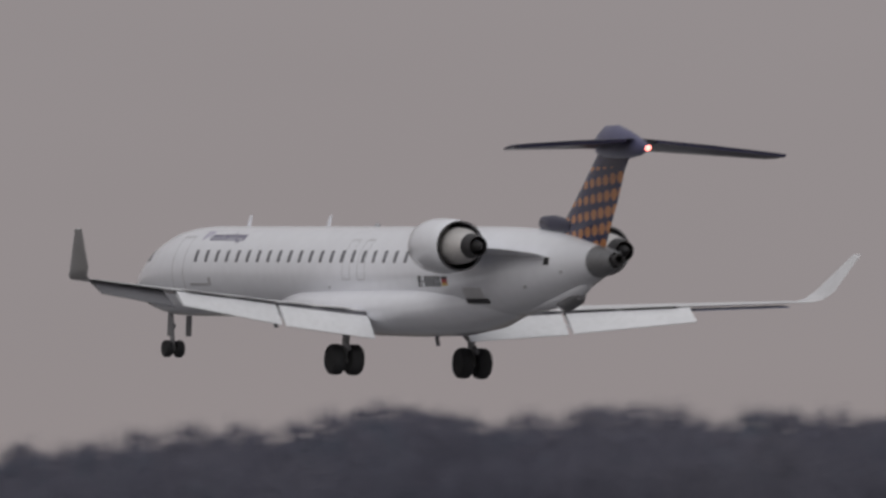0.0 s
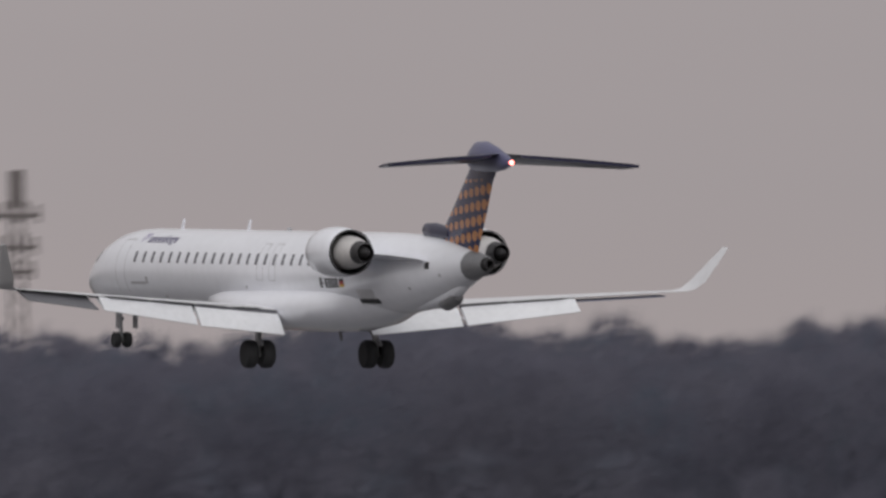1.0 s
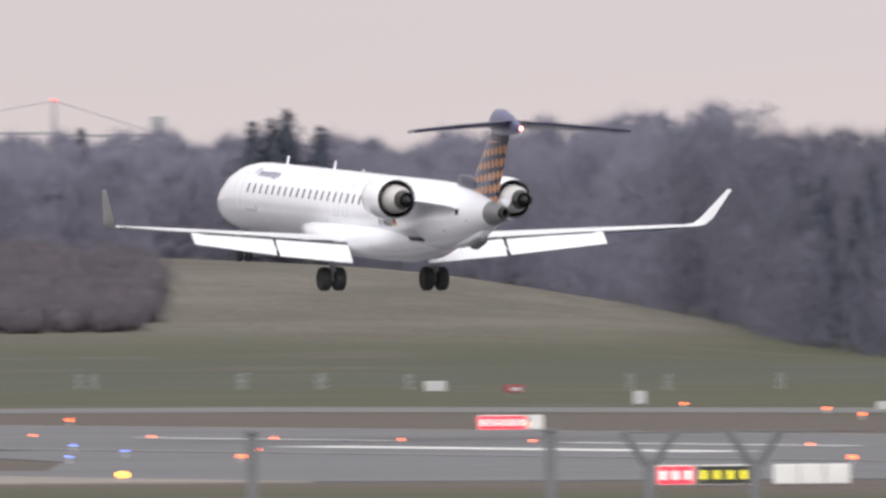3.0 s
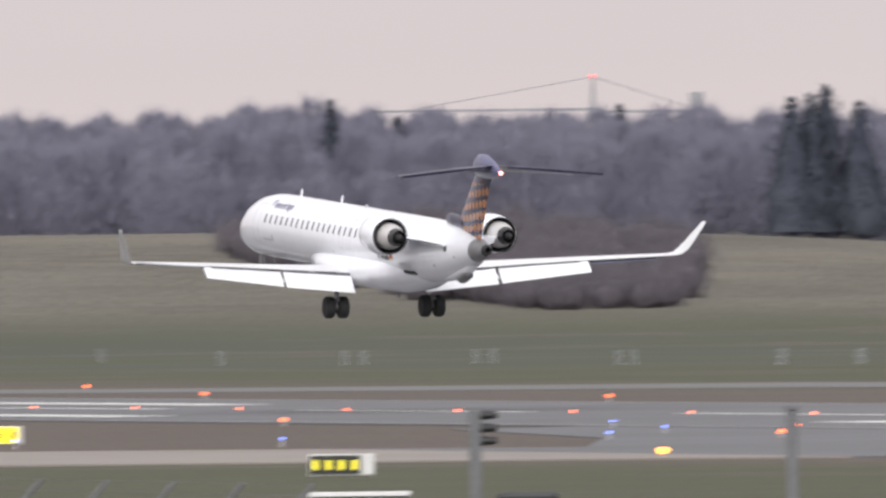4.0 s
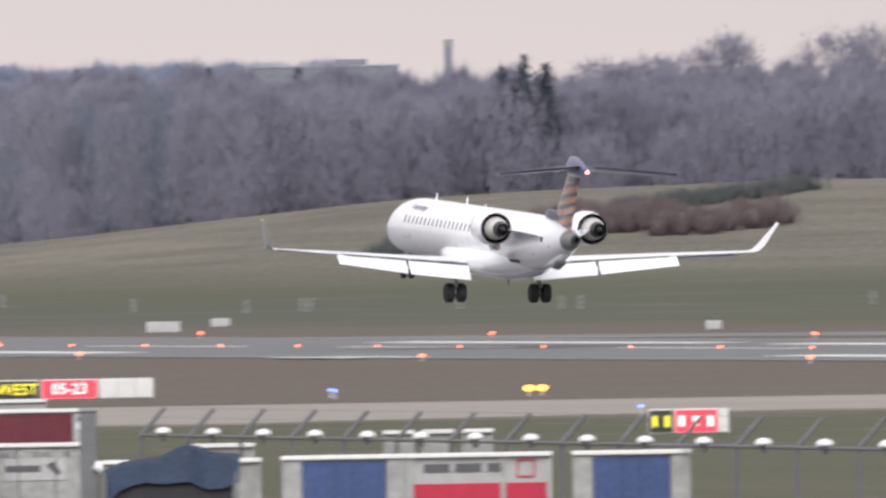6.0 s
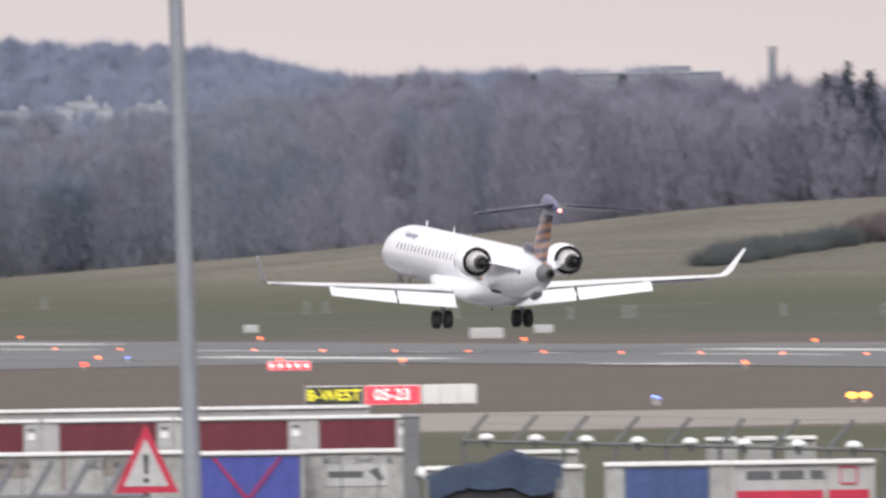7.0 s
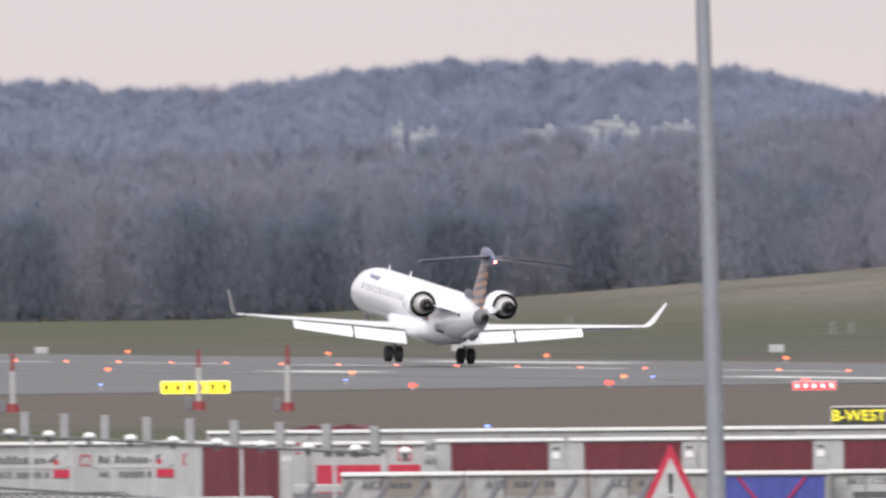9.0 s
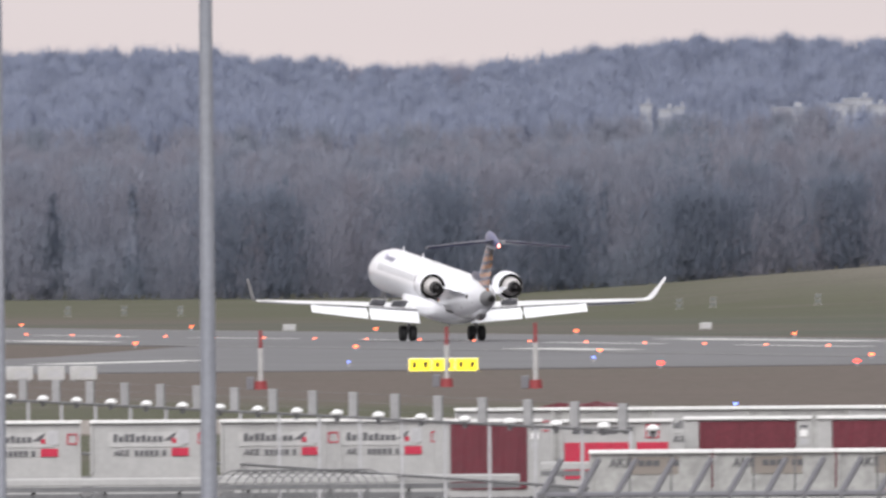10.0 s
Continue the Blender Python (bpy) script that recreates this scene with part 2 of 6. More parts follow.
M_BRUSH = material("brown_violet_brushwood", (0.195, 0.178, 0.200), 0.95, vary=0.15, scale=0.2, spec=0.05)
M_HEDGE = material("dark_green_hedge", (0.14, 0.152, 0.158), 0.95, vary=0.2, scale=0.5, spec=0.05)
M_REDBRUSH = material("reddish_dogwood_twigs", (0.205, 0.168, 0.175), 0.95, vary=0.2, scale=0.5, spec=0.05)


def let_light_through(m):
    """Thin twigs and needles: half of the light passes through them."""
    n, l = m.node_tree.nodes, m.node_tree.links
    b, out = n["Principled BSDF"], n["Material Output"]
    tr, mx = n.new("ShaderNodeBsdfTranslucent"), n.new("ShaderNodeMixShader")
    mx.inputs[0].default_value = 0.5
    l.new(b.inputs["Base Color"].links[0].from_socket, tr.inputs["Color"])
    l.new(b.outputs[0], mx.inputs[1])
    l.new(tr.outputs[0], mx.inputs[2])
    l.new(mx.outputs[0], out.inputs["Surface"])


for _m in (M_WOODS, M_WOODSFAR, M_WOODSMID, M_WOODSNEAR, M_CONIFER, M_CONIFERNEAR, M_BRUSH, M_HEDGE, M_REDBRUSH):
    let_light_through(_m)


# ---- mesh helpers ----
def link_mesh(name, verts, faces, mat, parent=None, label="", smooth=False):
    me = bpy.data.meshes.new(name)
    me.from_pydata([tuple(v) for v in verts], [], faces)
    me.update()
    if smooth:
        me.polygons.foreach_set("use_smooth", [True] * len(me.polygons))
    me.materials.append(mat)
    ob = new(name, me)
    if parent is not None:
        ob.parent = parent
    if label:
        tagged(ob, label)
    return ob


def part(name, bm, mat, parent, label="", smooth=False):
    bmesh.ops.recalc_face_normals(bm, faces=bm.faces[:])
    me = bpy.data.meshes.new(name)
    bm.to_mesh(me)
    bm.free()
    if smooth:
        me.polygons.foreach_set("use_smooth", [True] * len(me.polygons))
        me.set_sharp_from_angle(angle=radians(38))
    me.materials.append(mat)
    ob = new(name, me)
    if parent is not None:
        ob.parent = parent
    if label:
        tagged(ob, label)
    return ob


def thing(name, at, label, category, group="", rz=0.0):
    ob = new(name)
    ob.matrix_basis = pose(at[0], at[1], at[2], 0, 0, rz)
    return tagged(ob, label, category, group)


def add_box(bm, size, at, rot=None, bevel=0.0):
    m = Matrix.Translation(at) @ (rot if rot is not None else Matrix.Identity(4)) @ Matrix.Diagonal((*size, 1))
    r = bmesh.ops.create_cube(bm, size=1, matrix=m)
    if bevel:
        es = list({e for v in r["verts"] for e in v.link_edges})
        bmesh.ops.bevel(bm, geom=es, offset=bevel, segments=2, affect="EDGES", profile=0.5)
    return bm


def box(size, at=(0, 0, 0), rot=None, bevel=0.0):
    return add_box(bmesh.new(), size, at, rot, bevel)


def add_tube(bm, p0, p1, r0, r1=None, seg=10):
    p0, p1 = Vector(p0), Vector(p1)
    r1 = r0 if r1 is None else r1
    d = p1 - p0
    m = Matrix.Translation((p0 + p1) / 2) @ d.to_track_quat("Z", "Y").to_matrix().to_4x4()
    bmesh.ops.create_cone(bm, cap_ends=True, segments=seg, radius1=r0, radius2=max(r1, 1e-4), depth=d.length, matrix=m)
    return bm


def tube(p0, p1, r0, r1=None, seg=10):
    return add_tube(bmesh.new(), p0, p1, r0, r1, seg)


def loft(rings, caps=True):
    """A skin through rings of equal length."""
    bm = bmesh.new()
    vs = [[bm.verts.new(p) for p in ring] for ring in rings]
    k = len(vs[0])
    for a, b in zip(vs, vs[1:]):
        for i in range(k):
            bm.faces.new((a[i], a[(i + 1) % k], b[(i + 1) % k], b[i]))
    if caps:
        for ring in (vs[0], vs[-1]):
            bm.faces.new(ring)
    return bm


def revolve(profile, centre, seg=40, close=False):
    """Rings round the local Y axis from (y, radius) pairs."""
    rings = []
    for y, r in profile:
        rings.append([(centre[0] + r * cos(2 * pi * i / seg), centre[1] + y, centre[2] + r * sin(2 * pi * i / seg)) for i in range(seg)])
    return loft(rings, caps=not close)


def lerp(a, b, f):
    return a + (b - a) * f


# ---- ground: one sheet to the horizon, with a grassed bank and a far rise ----
BANK = [(9.0, -3.0), (12.2, -3.0), (12.63, -2.5), (13.1, -1.75), (13.7, -0.85), (14.45, 0.45), (15.0, 1.4), (15.4, 1.72), (16.1, 2.0),
        (17.3, 2.0), (18.4, 1.72), (18.85, 1.33), (19.15, 0.88), (19.6, -0.45), (20.15, -2.25), (20.75, -3.3), (21.2, -3.9), (40.0, -4.2)]
CREST_D = 1900.0
# height of the woodland's edge above eye level, in thousandths of the distance, by bearing
SKYLINE = [(9.5, 8.6), (11.0, 8.9), (11.4, 9.1), (11.8, 8.6), (12.0, 8.1), (12.3, 8.2), (12.6, 9.0), (12.9, 9.4), (13.35, 9.3), (13.7, 8.7), (14.05, 7.5), (14.3, 7.7), (15.0, 7.4), (15.1, 6.8),
           (15.35, 7.4), (15.6, 7.0), (16.4, 7.3), (16.7, 7.1), (17.05, 7.4), (17.4, 7.8), (17.75, 7.2), (18.4, 7.2), (18.65, 7.6), (18.9, 6.7), (19.2, 7.3), (19.45, 7.8), (19.8, 8.6), (20.1, 7.2),
           (20.4, 7.6), (20.75, 8.8), (21.5, 9.0), (22.0, 8.8), (22.4, 8.2), (22.7, 10.0), (22.95, 10.3), (23.2, 8.2), (23.4, 9.2), (23.6, 8.2), (24.1, 9.3), (24.4, 10.1), (24.55, 9.0), (24.8, 10.7),
           (25.0, 10.9), (25.3, 9.5), (25.5, 10.7), (26.2, 10.0), (29.0, 9.6)]


def curve_at(table, a):
    if a <= table[0][0]:
        return table[0][1]
    for (a0, v0), (a1, v1) in zip(table, table[1:]):
        if a <= a1:
            f = (a - a0) / (a1 - a0)
            return lerp(v0, v1, f)
    return table[-1][1]


def smooth_curve(table, a, w=0.12):
    return sum(curve_at(table, a + k * w) for k in (-1, -0.5, 0, 0.5, 1)) / 5


def sstep(a, b, v):
    f = min(1.0, max(0.0, (v - a) / (b - a)))
    return f * f * (3 - 2 * f)


def ground_z(az, d):
    """Height of the ground at a bearing and distance."""
    if az < 6 or az > 32:
        return 0.0
    crest = max(0.0, EYE[2] + smooth_curve(BANK, az) * CREST_D / 1000)
    z = crest * sstep(1480, CREST_D, d)
    # wooded rise behind the edge of the woods, and the far hill
    start = 2490 - 390 * sstep(13.5, 14.6, az) - 300 * sstep(19.4, 20.6, az)
    top = smooth_curve(SKYLINE, az, 0.1)
    rise = EYE[2] + (top - 1.3) * d / 1000
    hill = EYE[2] + lerp(1.2, top - 2.6, sstep(2450, 3520, d)) * d / 1000
    if d > start:
        back = lerp(rise, hill, sstep(14.9, 14.2, az))
        z = lerp(z, max(z, back), sstep(start, start + 330, d))
    return z


def build_ground():
    azs = sorted(set([-180 + 6 * i for i in range(61)] + [8 + 0.1 * i for i in range(221)]))
    azs = [a for a in azs if a < 180]
    ds = [15, 60, 150, 300, 500, 800, 1100, 1350] + [1450 + 25 * i for i in range(24)] + [2100, 2300, 2450, 2600, 2800, 3000, 3200, 3400, 3600, 4000, 4900]
    vs, fs = [(0, 0, 0)], []
    for d in ds:
        for a in azs:
            p = bearing_point(a, d, ground_z(a, d))
            vs.append((p.x, p.y, p.z))
    k = len(azs)
    for j in range(k):
        fs.append((0, 1 + (j + 1) % k, 1 + j))
    for i in range(len(ds) - 1):
        for j in range(k):
            a, b = 1 + i * k + j, 1 + i * k + (j + 1) % k
            fs.append((a, b, b + k, a + k))
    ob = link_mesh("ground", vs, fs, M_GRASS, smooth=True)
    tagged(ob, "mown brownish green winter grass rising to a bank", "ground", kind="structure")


build_ground()


def slab(name, pts, z, mat, label, category, thick=0.05, parent=None):
    n = len(pts)
    vs = [(x, y, z) for x, y in pts] + [(x, y, z - thick) for x, y in pts]
    fs = [tuple(range(n)), tuple(range(2 * n - 1, n - 1, -1))] + [(i, n + i, n + (i + 1) % n, (i + 1) % n) for i in range(n)]
    ob = link_mesh(name, vs, fs, mat, parent)
    if parent is None:
        tagged(ob, label, category, kind="structure")
    return ob


runway = slab("runway", [(CENTRE - 23, -300), (CENTRE + 23, -300), (CENTRE + 23, 2400), (CENTRE - 23, 2400)], 0.06, M_ASPHALT,
              "grey grooved asphalt runway with white markings", "runway", 0.08)
slab("taxiway_exit", [(CENTRE + 18, 1075), (300, 1006), (327, 968), (345, 880), (420, 540), (440, 545), (366, 886), (341, 1010), (312, 1036), (CENTRE + 18, 1120)], 0.05, M_APRON,
     "pale grey asphalt taxiway strip beyond the runway", "taxiway", 0.07)
slab("taxiway_near", [(120, 640), (160, 612), (180, 622), (200, 614), (207, 608), (207, 661), (200, 667), (176, 676), (120, 690)], 0.05, M_TAXI,
     "pale beige concrete taxiway crossing the grass", "taxiway", 0.07)
slab("taxiway_bend", [(207, 608), (228, 590), (246, 610), (244, 640), (213, 655), (207, 661)], 0.052, M_ASPHALT,
     "grey asphalt bend where the concrete taxiway ends", "taxiway", 0.07)
slab("taxiway_link", [(222, 588), (CENTRE - 20, 560), (CENTRE - 20, 745), (236, 738), (226, 690), (214, 655)], 0.045, M_ASPHALT,
     "grey asphalt link from taxiway to runway", "taxiway", 0.07)
slab("taxiway_far_link", [(186, 944), (206, 950), (228, 963), (CENTRE - 20, 972), (CENTRE - 20, 1200), (214, 1085), (196, 1030), (170, 1000)], 0.045, M_ASPHALT,
     "grey asphalt turn-off beside the runway", "taxiway", 0.07)


# ---- the airliner, nose towards +Y, origin on the ground between its main wheels ----
def airfoil(le_y, te_y, z, thick, x, n=9, drop=0.0):
    """Section in the plane x: upper side from back to front, lower side back again."""
    up, lo = [], []
    c = le_y - te_y
    for i in range(n):
        f = 0.5 - 0.5 * cos(pi * i / (n - 1))
        h = thick * (2.6 * (f ** 0.5) * (1 - f) ** 0.9 + 0.02)
        y = le_y - c * f
        zz = z - drop * f
        up.append((x, y, zz + 0.6 * h))
        lo.append((x, y, zz - 0.4 * h))
    return up[::-1] + lo[1:]


def mirrored(rings):
    return [[(-p[0], p[1], p[2]) for p in r] for r in rings]


FUSE = [  # y, centre z, half width, half height
    (19.75, 2.58, 0.03, 0.03), (19.63, 2.59, 0.20, 0.20), (19.4, 2.61, 0.36, 0.36), (19.0, 2.65, 0.57, 0.56), (18.4, 2.71, 0.79, 0.77),
    (17.7, 2.80, 0.98, 0.97), (16.9, 2.90, 1.14, 1.15), (16.0, 3.00, 1.25, 1.27), (15.0, 3.05, 1.31, 1.33), (14.0, 3.07, 1.345, 1.345),
    (9.0, 3.07, 1.345, 1.345), (4.0, 3.07, 1.345, 1.345), (-1.0, 3.07, 1.345, 1.345), (-5.0, 3.07, 1.345, 1.345), (-6.8, 3.08, 1.32, 1.33),
    (-8.4, 3.13, 1.24, 1.25), (-9.8, 3.20, 1.11, 1.13), (-11.0, 3.27, 0.95, 0.96), (-12.0, 3.33, 0.77, 0.77), (-12.8, 3.38, 0.60, 0.60), (-13.4, 3.41, 0.47, 0.47)]


def fuse_at(y):
    for (y0, z0, w0, h0), (y1, z1, w1, h1) in zip(FUSE, FUSE[1:]):
        if y1 <= y <= y0:
            f = (y0 - y) / (y0 - y1)
            return lerp(z0, z1, f), lerp(w0, w1, f), lerp(h0, h1, f)
    return FUSE[-1][1:]


def oval(y, zc, w, h, seg=48):
    return [(w * cos(2 * pi * i / seg), y, zc + h * sin(2 * pi * i / seg)) for i in range(seg)]


def skin_patch(y0, y1, z0, z1, side, proud=0.012, ny=2, nz=5, slant=0.0):
    """A thin plate that follows the fuselage's side between two heights."""
    bm = bmesh.new()
    grid = []
    for off in (proud, -0.02):
        rows = []
        for i in range(ny + 1):
            row = []
            for j in range(nz + 1):
                z = lerp(z0, z1, j / nz)
                y = lerp(y0, y1, i / ny) + slant * (z - z0)
                zc, w, h = fuse_at(y)
                s = max(-1, min(1, (z - zc) / h))
                c = (1 - s * s) ** 0.5
                nrm = Vector((c / w, 0, s / h)).normalized()
                row.append(bm.verts.new((side * (w * c + nrm.x * off), y, z + nrm.z * off)))
            rows.append(row)
        grid.append(rows)
    for rows in grid:
        for i in range(ny):
            for j in range(nz):
                bm.faces.new((rows[i][j], rows[i + 1][j], rows[i + 1][j + 1], rows[i][j + 1]))
    a, b = grid
    for i in range(ny):
        for j in (0, nz):
            bm.faces.new((a[i][j], a[i + 1][j], b[i + 1][j], b[i][j]))
    for j in range(nz):
        for i in (0, ny):
            bm.faces.new((a[i][j], a[i][j + 1], b[i][j + 1], b[i][j]))
    return bm


WING = [  # x, leading edge y, fixed trailing edge y, z, thickness
    (1.00, 4.60, -0.30, 1.86, 0.30), (2.6, 3.55, -0.42, 1.93, 0.25), (4.6, 2.30, -0.72, 2.07, 0.19), (8.25, 0.20, -1.70, 2.32, 0.13),
    (10.2, -0.92, -2.55, 2.45, 0.09), (11.55, -1.70, -3.12, 2.54, 0.06)]


def wing_z(x):
    for a, b in zip(WING, WING[1:]):
        if a[0] <= x <= b[0]:
            return lerp(a[3], b[3], (x - a[0]) / (b[0] - a[0]))
    return WING[-1][3]


def build_wheel(name, x, y, z, r, w, parent):
    tyre = part(name, revolve_x([(-w / 2, r * 0.62), (-w / 2, r * 0.86), (-w * 0.36, r * 0.97), (-w * 0.15, r), (w * 0.15, r), (w * 0.36, r * 0.97), (w / 2, r * 0.86), (w / 2, r * 0.62)], (x, y, z)),
                M_RUBBER, parent, smooth=True)
    part("rim", revolve_x([(-w * 0.46, 0.04), (-w * 0.40, r * 0.35), (-w * 0.48, r * 0.63), (w * 0.48, r * 0.63), (w * 0.40, r * 0.35), (w * 0.46, 0.04)], (x, y, z), 20), M_RIM, tyre, "grey metal rim")
    return tyre


def revolve_x(profile, c, seg=28):
    return loft([[(c[0] + x, c[1] + r * cos(2 * pi * i / seg), c[2] + r * sin(2 * pi * i / seg)) for i in range(seg)] for x, r in profile])


MOVING = {}
SPOILERS = []
# for the left winglet only, greyer than the right one
M_WINGLET = material("mid_grey_left_winglet", (0.46, 0.455, 0.46), 0.4, vary=0.06)
# aileron colours are darkened for the shade on their undersides
M_AILUNDER = material("shaded_blue_grey_aileron", (0.12, 0.13, 0.19), 0.35, vary=0.1)
M_AILERON = material("shade_grey_aileron", (0.16, 0.16, 0.175), 0.45, vary=0.1)


def build_airliner():
    jet = new("airliner")
    tagged(jet, "white twin-jet regional airliner with navy dotted tail, landing gear down", "airplane")
    body = part("fuselage", loft([oval(*s) for s in FUSE]), M_WHITE, jet, "glossy white fuselage", smooth=True)
    # tail cone and its exhaust
    part("tail_cone", loft([oval(y, z, r, r, 32) for y, z, r in ((-13.4, 3.41, 0.474), (-13.9, 3.43, 0.37), (-14.4, 3.45, 0.27), (-14.45, 3.45, 0.22), (-14.1, 3.44, 0.2))]), M_CONE, jet, "bare grey metal tail cone", smooth=True)
    part("exhaust_pipe", loft([oval(y, z, r, r, 20) for y, z, r in ((-14.1, 3.44, 0.18), (-14.72, 3.46, 0.17), (-14.72, 3.46, 0.13), (-14.3, 3.45, 0.12))]), M_DARKMETAL, jet, "sooty black exhaust pipe", smooth=True)
    # belly fairing
    part("belly_fairing", loft([oval(y, z, w, h, 36) for y, z, w, h in (
        (8.3, 2.25, 0.55, 0.45), (7.0, 2.12, 1.05, 0.62), (5.0, 2.02, 1.42, 0.74), (2.0, 1.98, 1.58, 0.78), (-1.0, 1.98, 1.60, 0.80), (-3.6, 2.02, 1.50, 0.80), (-5.6, 2.12, 1.20, 0.72), (-7.4, 2.26, 0.80, 0.52), (-9.0, 2.42, 0.35, 0.32))]),
        M_WHITE, jet, "white belly fairing", smooth=True)
    # keel vent doors under the tail
    part("belly_vent", box((0.5, 0.8, 0.10), (0.0, -9.3, 2.12), Matrix.Rotation(radians(-10), 4, "X"), 0.03), M_CONE, jet, "dark vent under the tail")
    # small bulge low on the tail, darker than the fuselage
    part("tail_bulge", loft([oval(y, z, w, h, 14) for y, z, w, h in ((-10.7, 2.20, 0.16, 0.10), (-11.2, 2.16, 0.26, 0.20), (-11.9, 2.34, 0.24, 0.20), (-12.1, 2.42, 0.16, 0.12))]), M_CONE, jet, "small dark bulge under the tail", smooth=True)
    part("tail_skid", box((0.22, 1.0, 0.28), (0.0, -10.4, 2.33), Matrix.Rotation(radians(-13), 4, "X"), 0.06), M_WING, jet)
    part("ventral_fairing", loft([oval(y, fuse_at(y)[0] - fuse_at(y)[2] + 0.12 - k * 0.5, w, 0.12 + k * 0.5, 20) for y, k, w in (
        (-8.6, 0.0, 0.2), (-9.4, 0.06, 0.3), (-10.4, 0.13, 0.32), (-11.3, 0.19, 0.30), (-12.0, 0.19, 0.26), (-12.5, 0.12, 0.2), (-12.65, 0.02, 0.1))]), M_WHITE, jet, "white fairing under the tail", smooth=True)
    # wings, flaps, winglets
    for s in (1, -1):
        rings = [airfoil(le, te, z, t, x) for x, le, te, z, t in WING]
        wing = part("wing", loft(rings if s > 0 else mirrored(rings)), M_WING, jet, "light grey swept wing", smooth=True)
        wl_rings = [airfoil(-1.70, -3.12, 2.54, 0.06, 11.55), airfoil(-2.05, -3.42, 2.62, 0.08, 11.75), airfoil(-2.5, -3.85, 2.86, 0.10, 11.90),
                    airfoil(-4.02, -4.50, 3.96, 0.08, 12.42)]
        # blend: the winglet's sections turn upright
        for ring, (x0, z0, turn) in zip(wl_rings, ((11.55, 2.54, 0), (11.75, 2.62, 35), (11.90, 2.86, 64), (12.42, 3.96, 66))):
            for i, p in enumerate(ring):
                k = p[2] - z0
                ring[i] = (x0 - k * sin(radians(turn)), p[1], z0 + k * cos(radians(turn)))
        part("winglet", loft(wl_rings if s > 0 else mirrored(wl_rings)), M_WING if s > 0 else M_WINGLET, jet, "upturned white winglet" if s > 0 else "upturned grey winglet", smooth=True)
        for x0, x1, top0, top1, bot0, bot1, yl0, yl1, yt0, yt1 in (
                (1.52, 4.52, 1.74, 1.98, 1.08, 1.37, -0.28, -0.62, -1.02, -1.36),
                (4.66, 8.20, 2.00, 2.26, 1.40, 1.86, -0.66, -1.58, -1.40, -2.30)):
            rg = []
            for x, zt, zb, yl, yt in ((x0, top0, bot0, yl0, yt0), (x1, top1, bot1, yl1, yt1)):
                d = Vector((0, yt - yl, zb - zt))
                nn = Vector((0, -d.z, d.y)).normalized()
                if nn.z < 0:
                    nn = -nn
                sec = []
                for f, h in ((0, 0.0), (0.06, 0.075), (0.25, 0.10), (0.6, 0.06), (1.0, 0.012)):
                    p = Vector((x, yl, zt)) + d * f
                    sec.append(p + nn * h)
                for f, h in ((1.0, -0.012), (0.6, -0.03), (0.25, -0.05), (0.06, -0.04)):
                    p = Vector((x, yl, zt)) + d * f
                    sec.append(p + nn * h)
                rg.append([(s * p.x, p.y, p.z) for p in sec])
            part("flap", loft(rg), M_FLAP, wing, "white lowered flap", smooth=True)
        # dark strips added for the shade in the slot between wing and flaps
        for x0, x1 in ((1.55, 4.55), (4.65, 8.2)):
            za, zb = wing_z(x0), wing_z(x1)
            ya = -0.36 if x0 < 2 else -0.74
            yb = -0.70 if x0 < 2 else -1.68
            rg = [[(s * x0, ya + 0.1, za - 0.02), (s * x0, ya + 0.1, za - 0.13), (s * x0, ya - 0.05, za - 0.13), (s * x0, ya - 0.05, za - 0.03)],
                  [(s * x1, yb + 0.1, zb - 0.02), (s * x1, yb + 0.1, zb - 0.11), (s * x1, yb - 0.05, zb - 0.11), (s * x1, yb - 0.05, zb - 0.03)]]
            part("slot_shade_strip", loft(rg), M_DARKWING, wing, "dark strip for the shade in the flap slot")
        # spoiler panels above the flaps, hinged at their front edge
        for xa, xb, ya, yb, za, zb, lifts in ((2.2, 3.12, 0.22, 0.12, 2.00, 2.04, True), (3.48, 4.45, 0.08, -0.05, 2.06, 2.125, True), (4.7, 6.3, -0.12, -0.55, 2.14, 2.25, False), (6.4, 8.05, -0.58, -1.05, 2.255, 2.37, False)):
            half, turn = (xb - xa) / 2, atan2(yb - ya, xb - xa)
            rg = [[(x, 0.0, 0.015), (x, -0.78, 0.008), (x, -0.78, -0.008), (x, 0.0, -0.02)] for x in (-half, half)]
            panel = part("spoiler", loft(rg), M_WING, wing, "grey spoiler panel")
            hinge = Matrix.Translation((s * (xa + xb) / 2, (ya + yb) / 2, (za + zb) / 2)) @ Matrix.Rotation(s * turn, 4, "Z") @ Matrix.Rotation(-s * atan2(zb - za, xb - xa), 4, "Y")
            panel.matrix_basis = hinge @ Matrix.Rotation(radians(4), 4, "X")
            if lifts:
                SPOILERS.append((panel, hinge))
                part("spoiler_underside", box((2 * half - 0.04, 0.70, 0.006), (0, -0.41, -0.021)), M_DARKWING, panel, "dark underside")
        # aileron, the shade beneath it put into its dark colour
        rg = [[(s * x, y0, z - 0.02), (s * x, y1, z - 0.06), (s * x, y1, z - 0.09), (s * x, y0, z - 0.09)] for x, y0, y1, z in ((8.35, -1.2, -1.98, 2.27), (10.9, -2.35, -2.92, 2.445))]
        if s > 0:
            part("aileron", loft(rg), M_AILUNDER, wing, "shaded blue-grey aileron")
        else:
            # hinged: built about its own hinge line
            rg = [[(x, 0.0, 0.05), (x, -c, 0.012), (x, -c, -0.012), (x, 0.0, -0.05)] for x, c in ((-1.55, 0.62), (1.55, 0.80))]
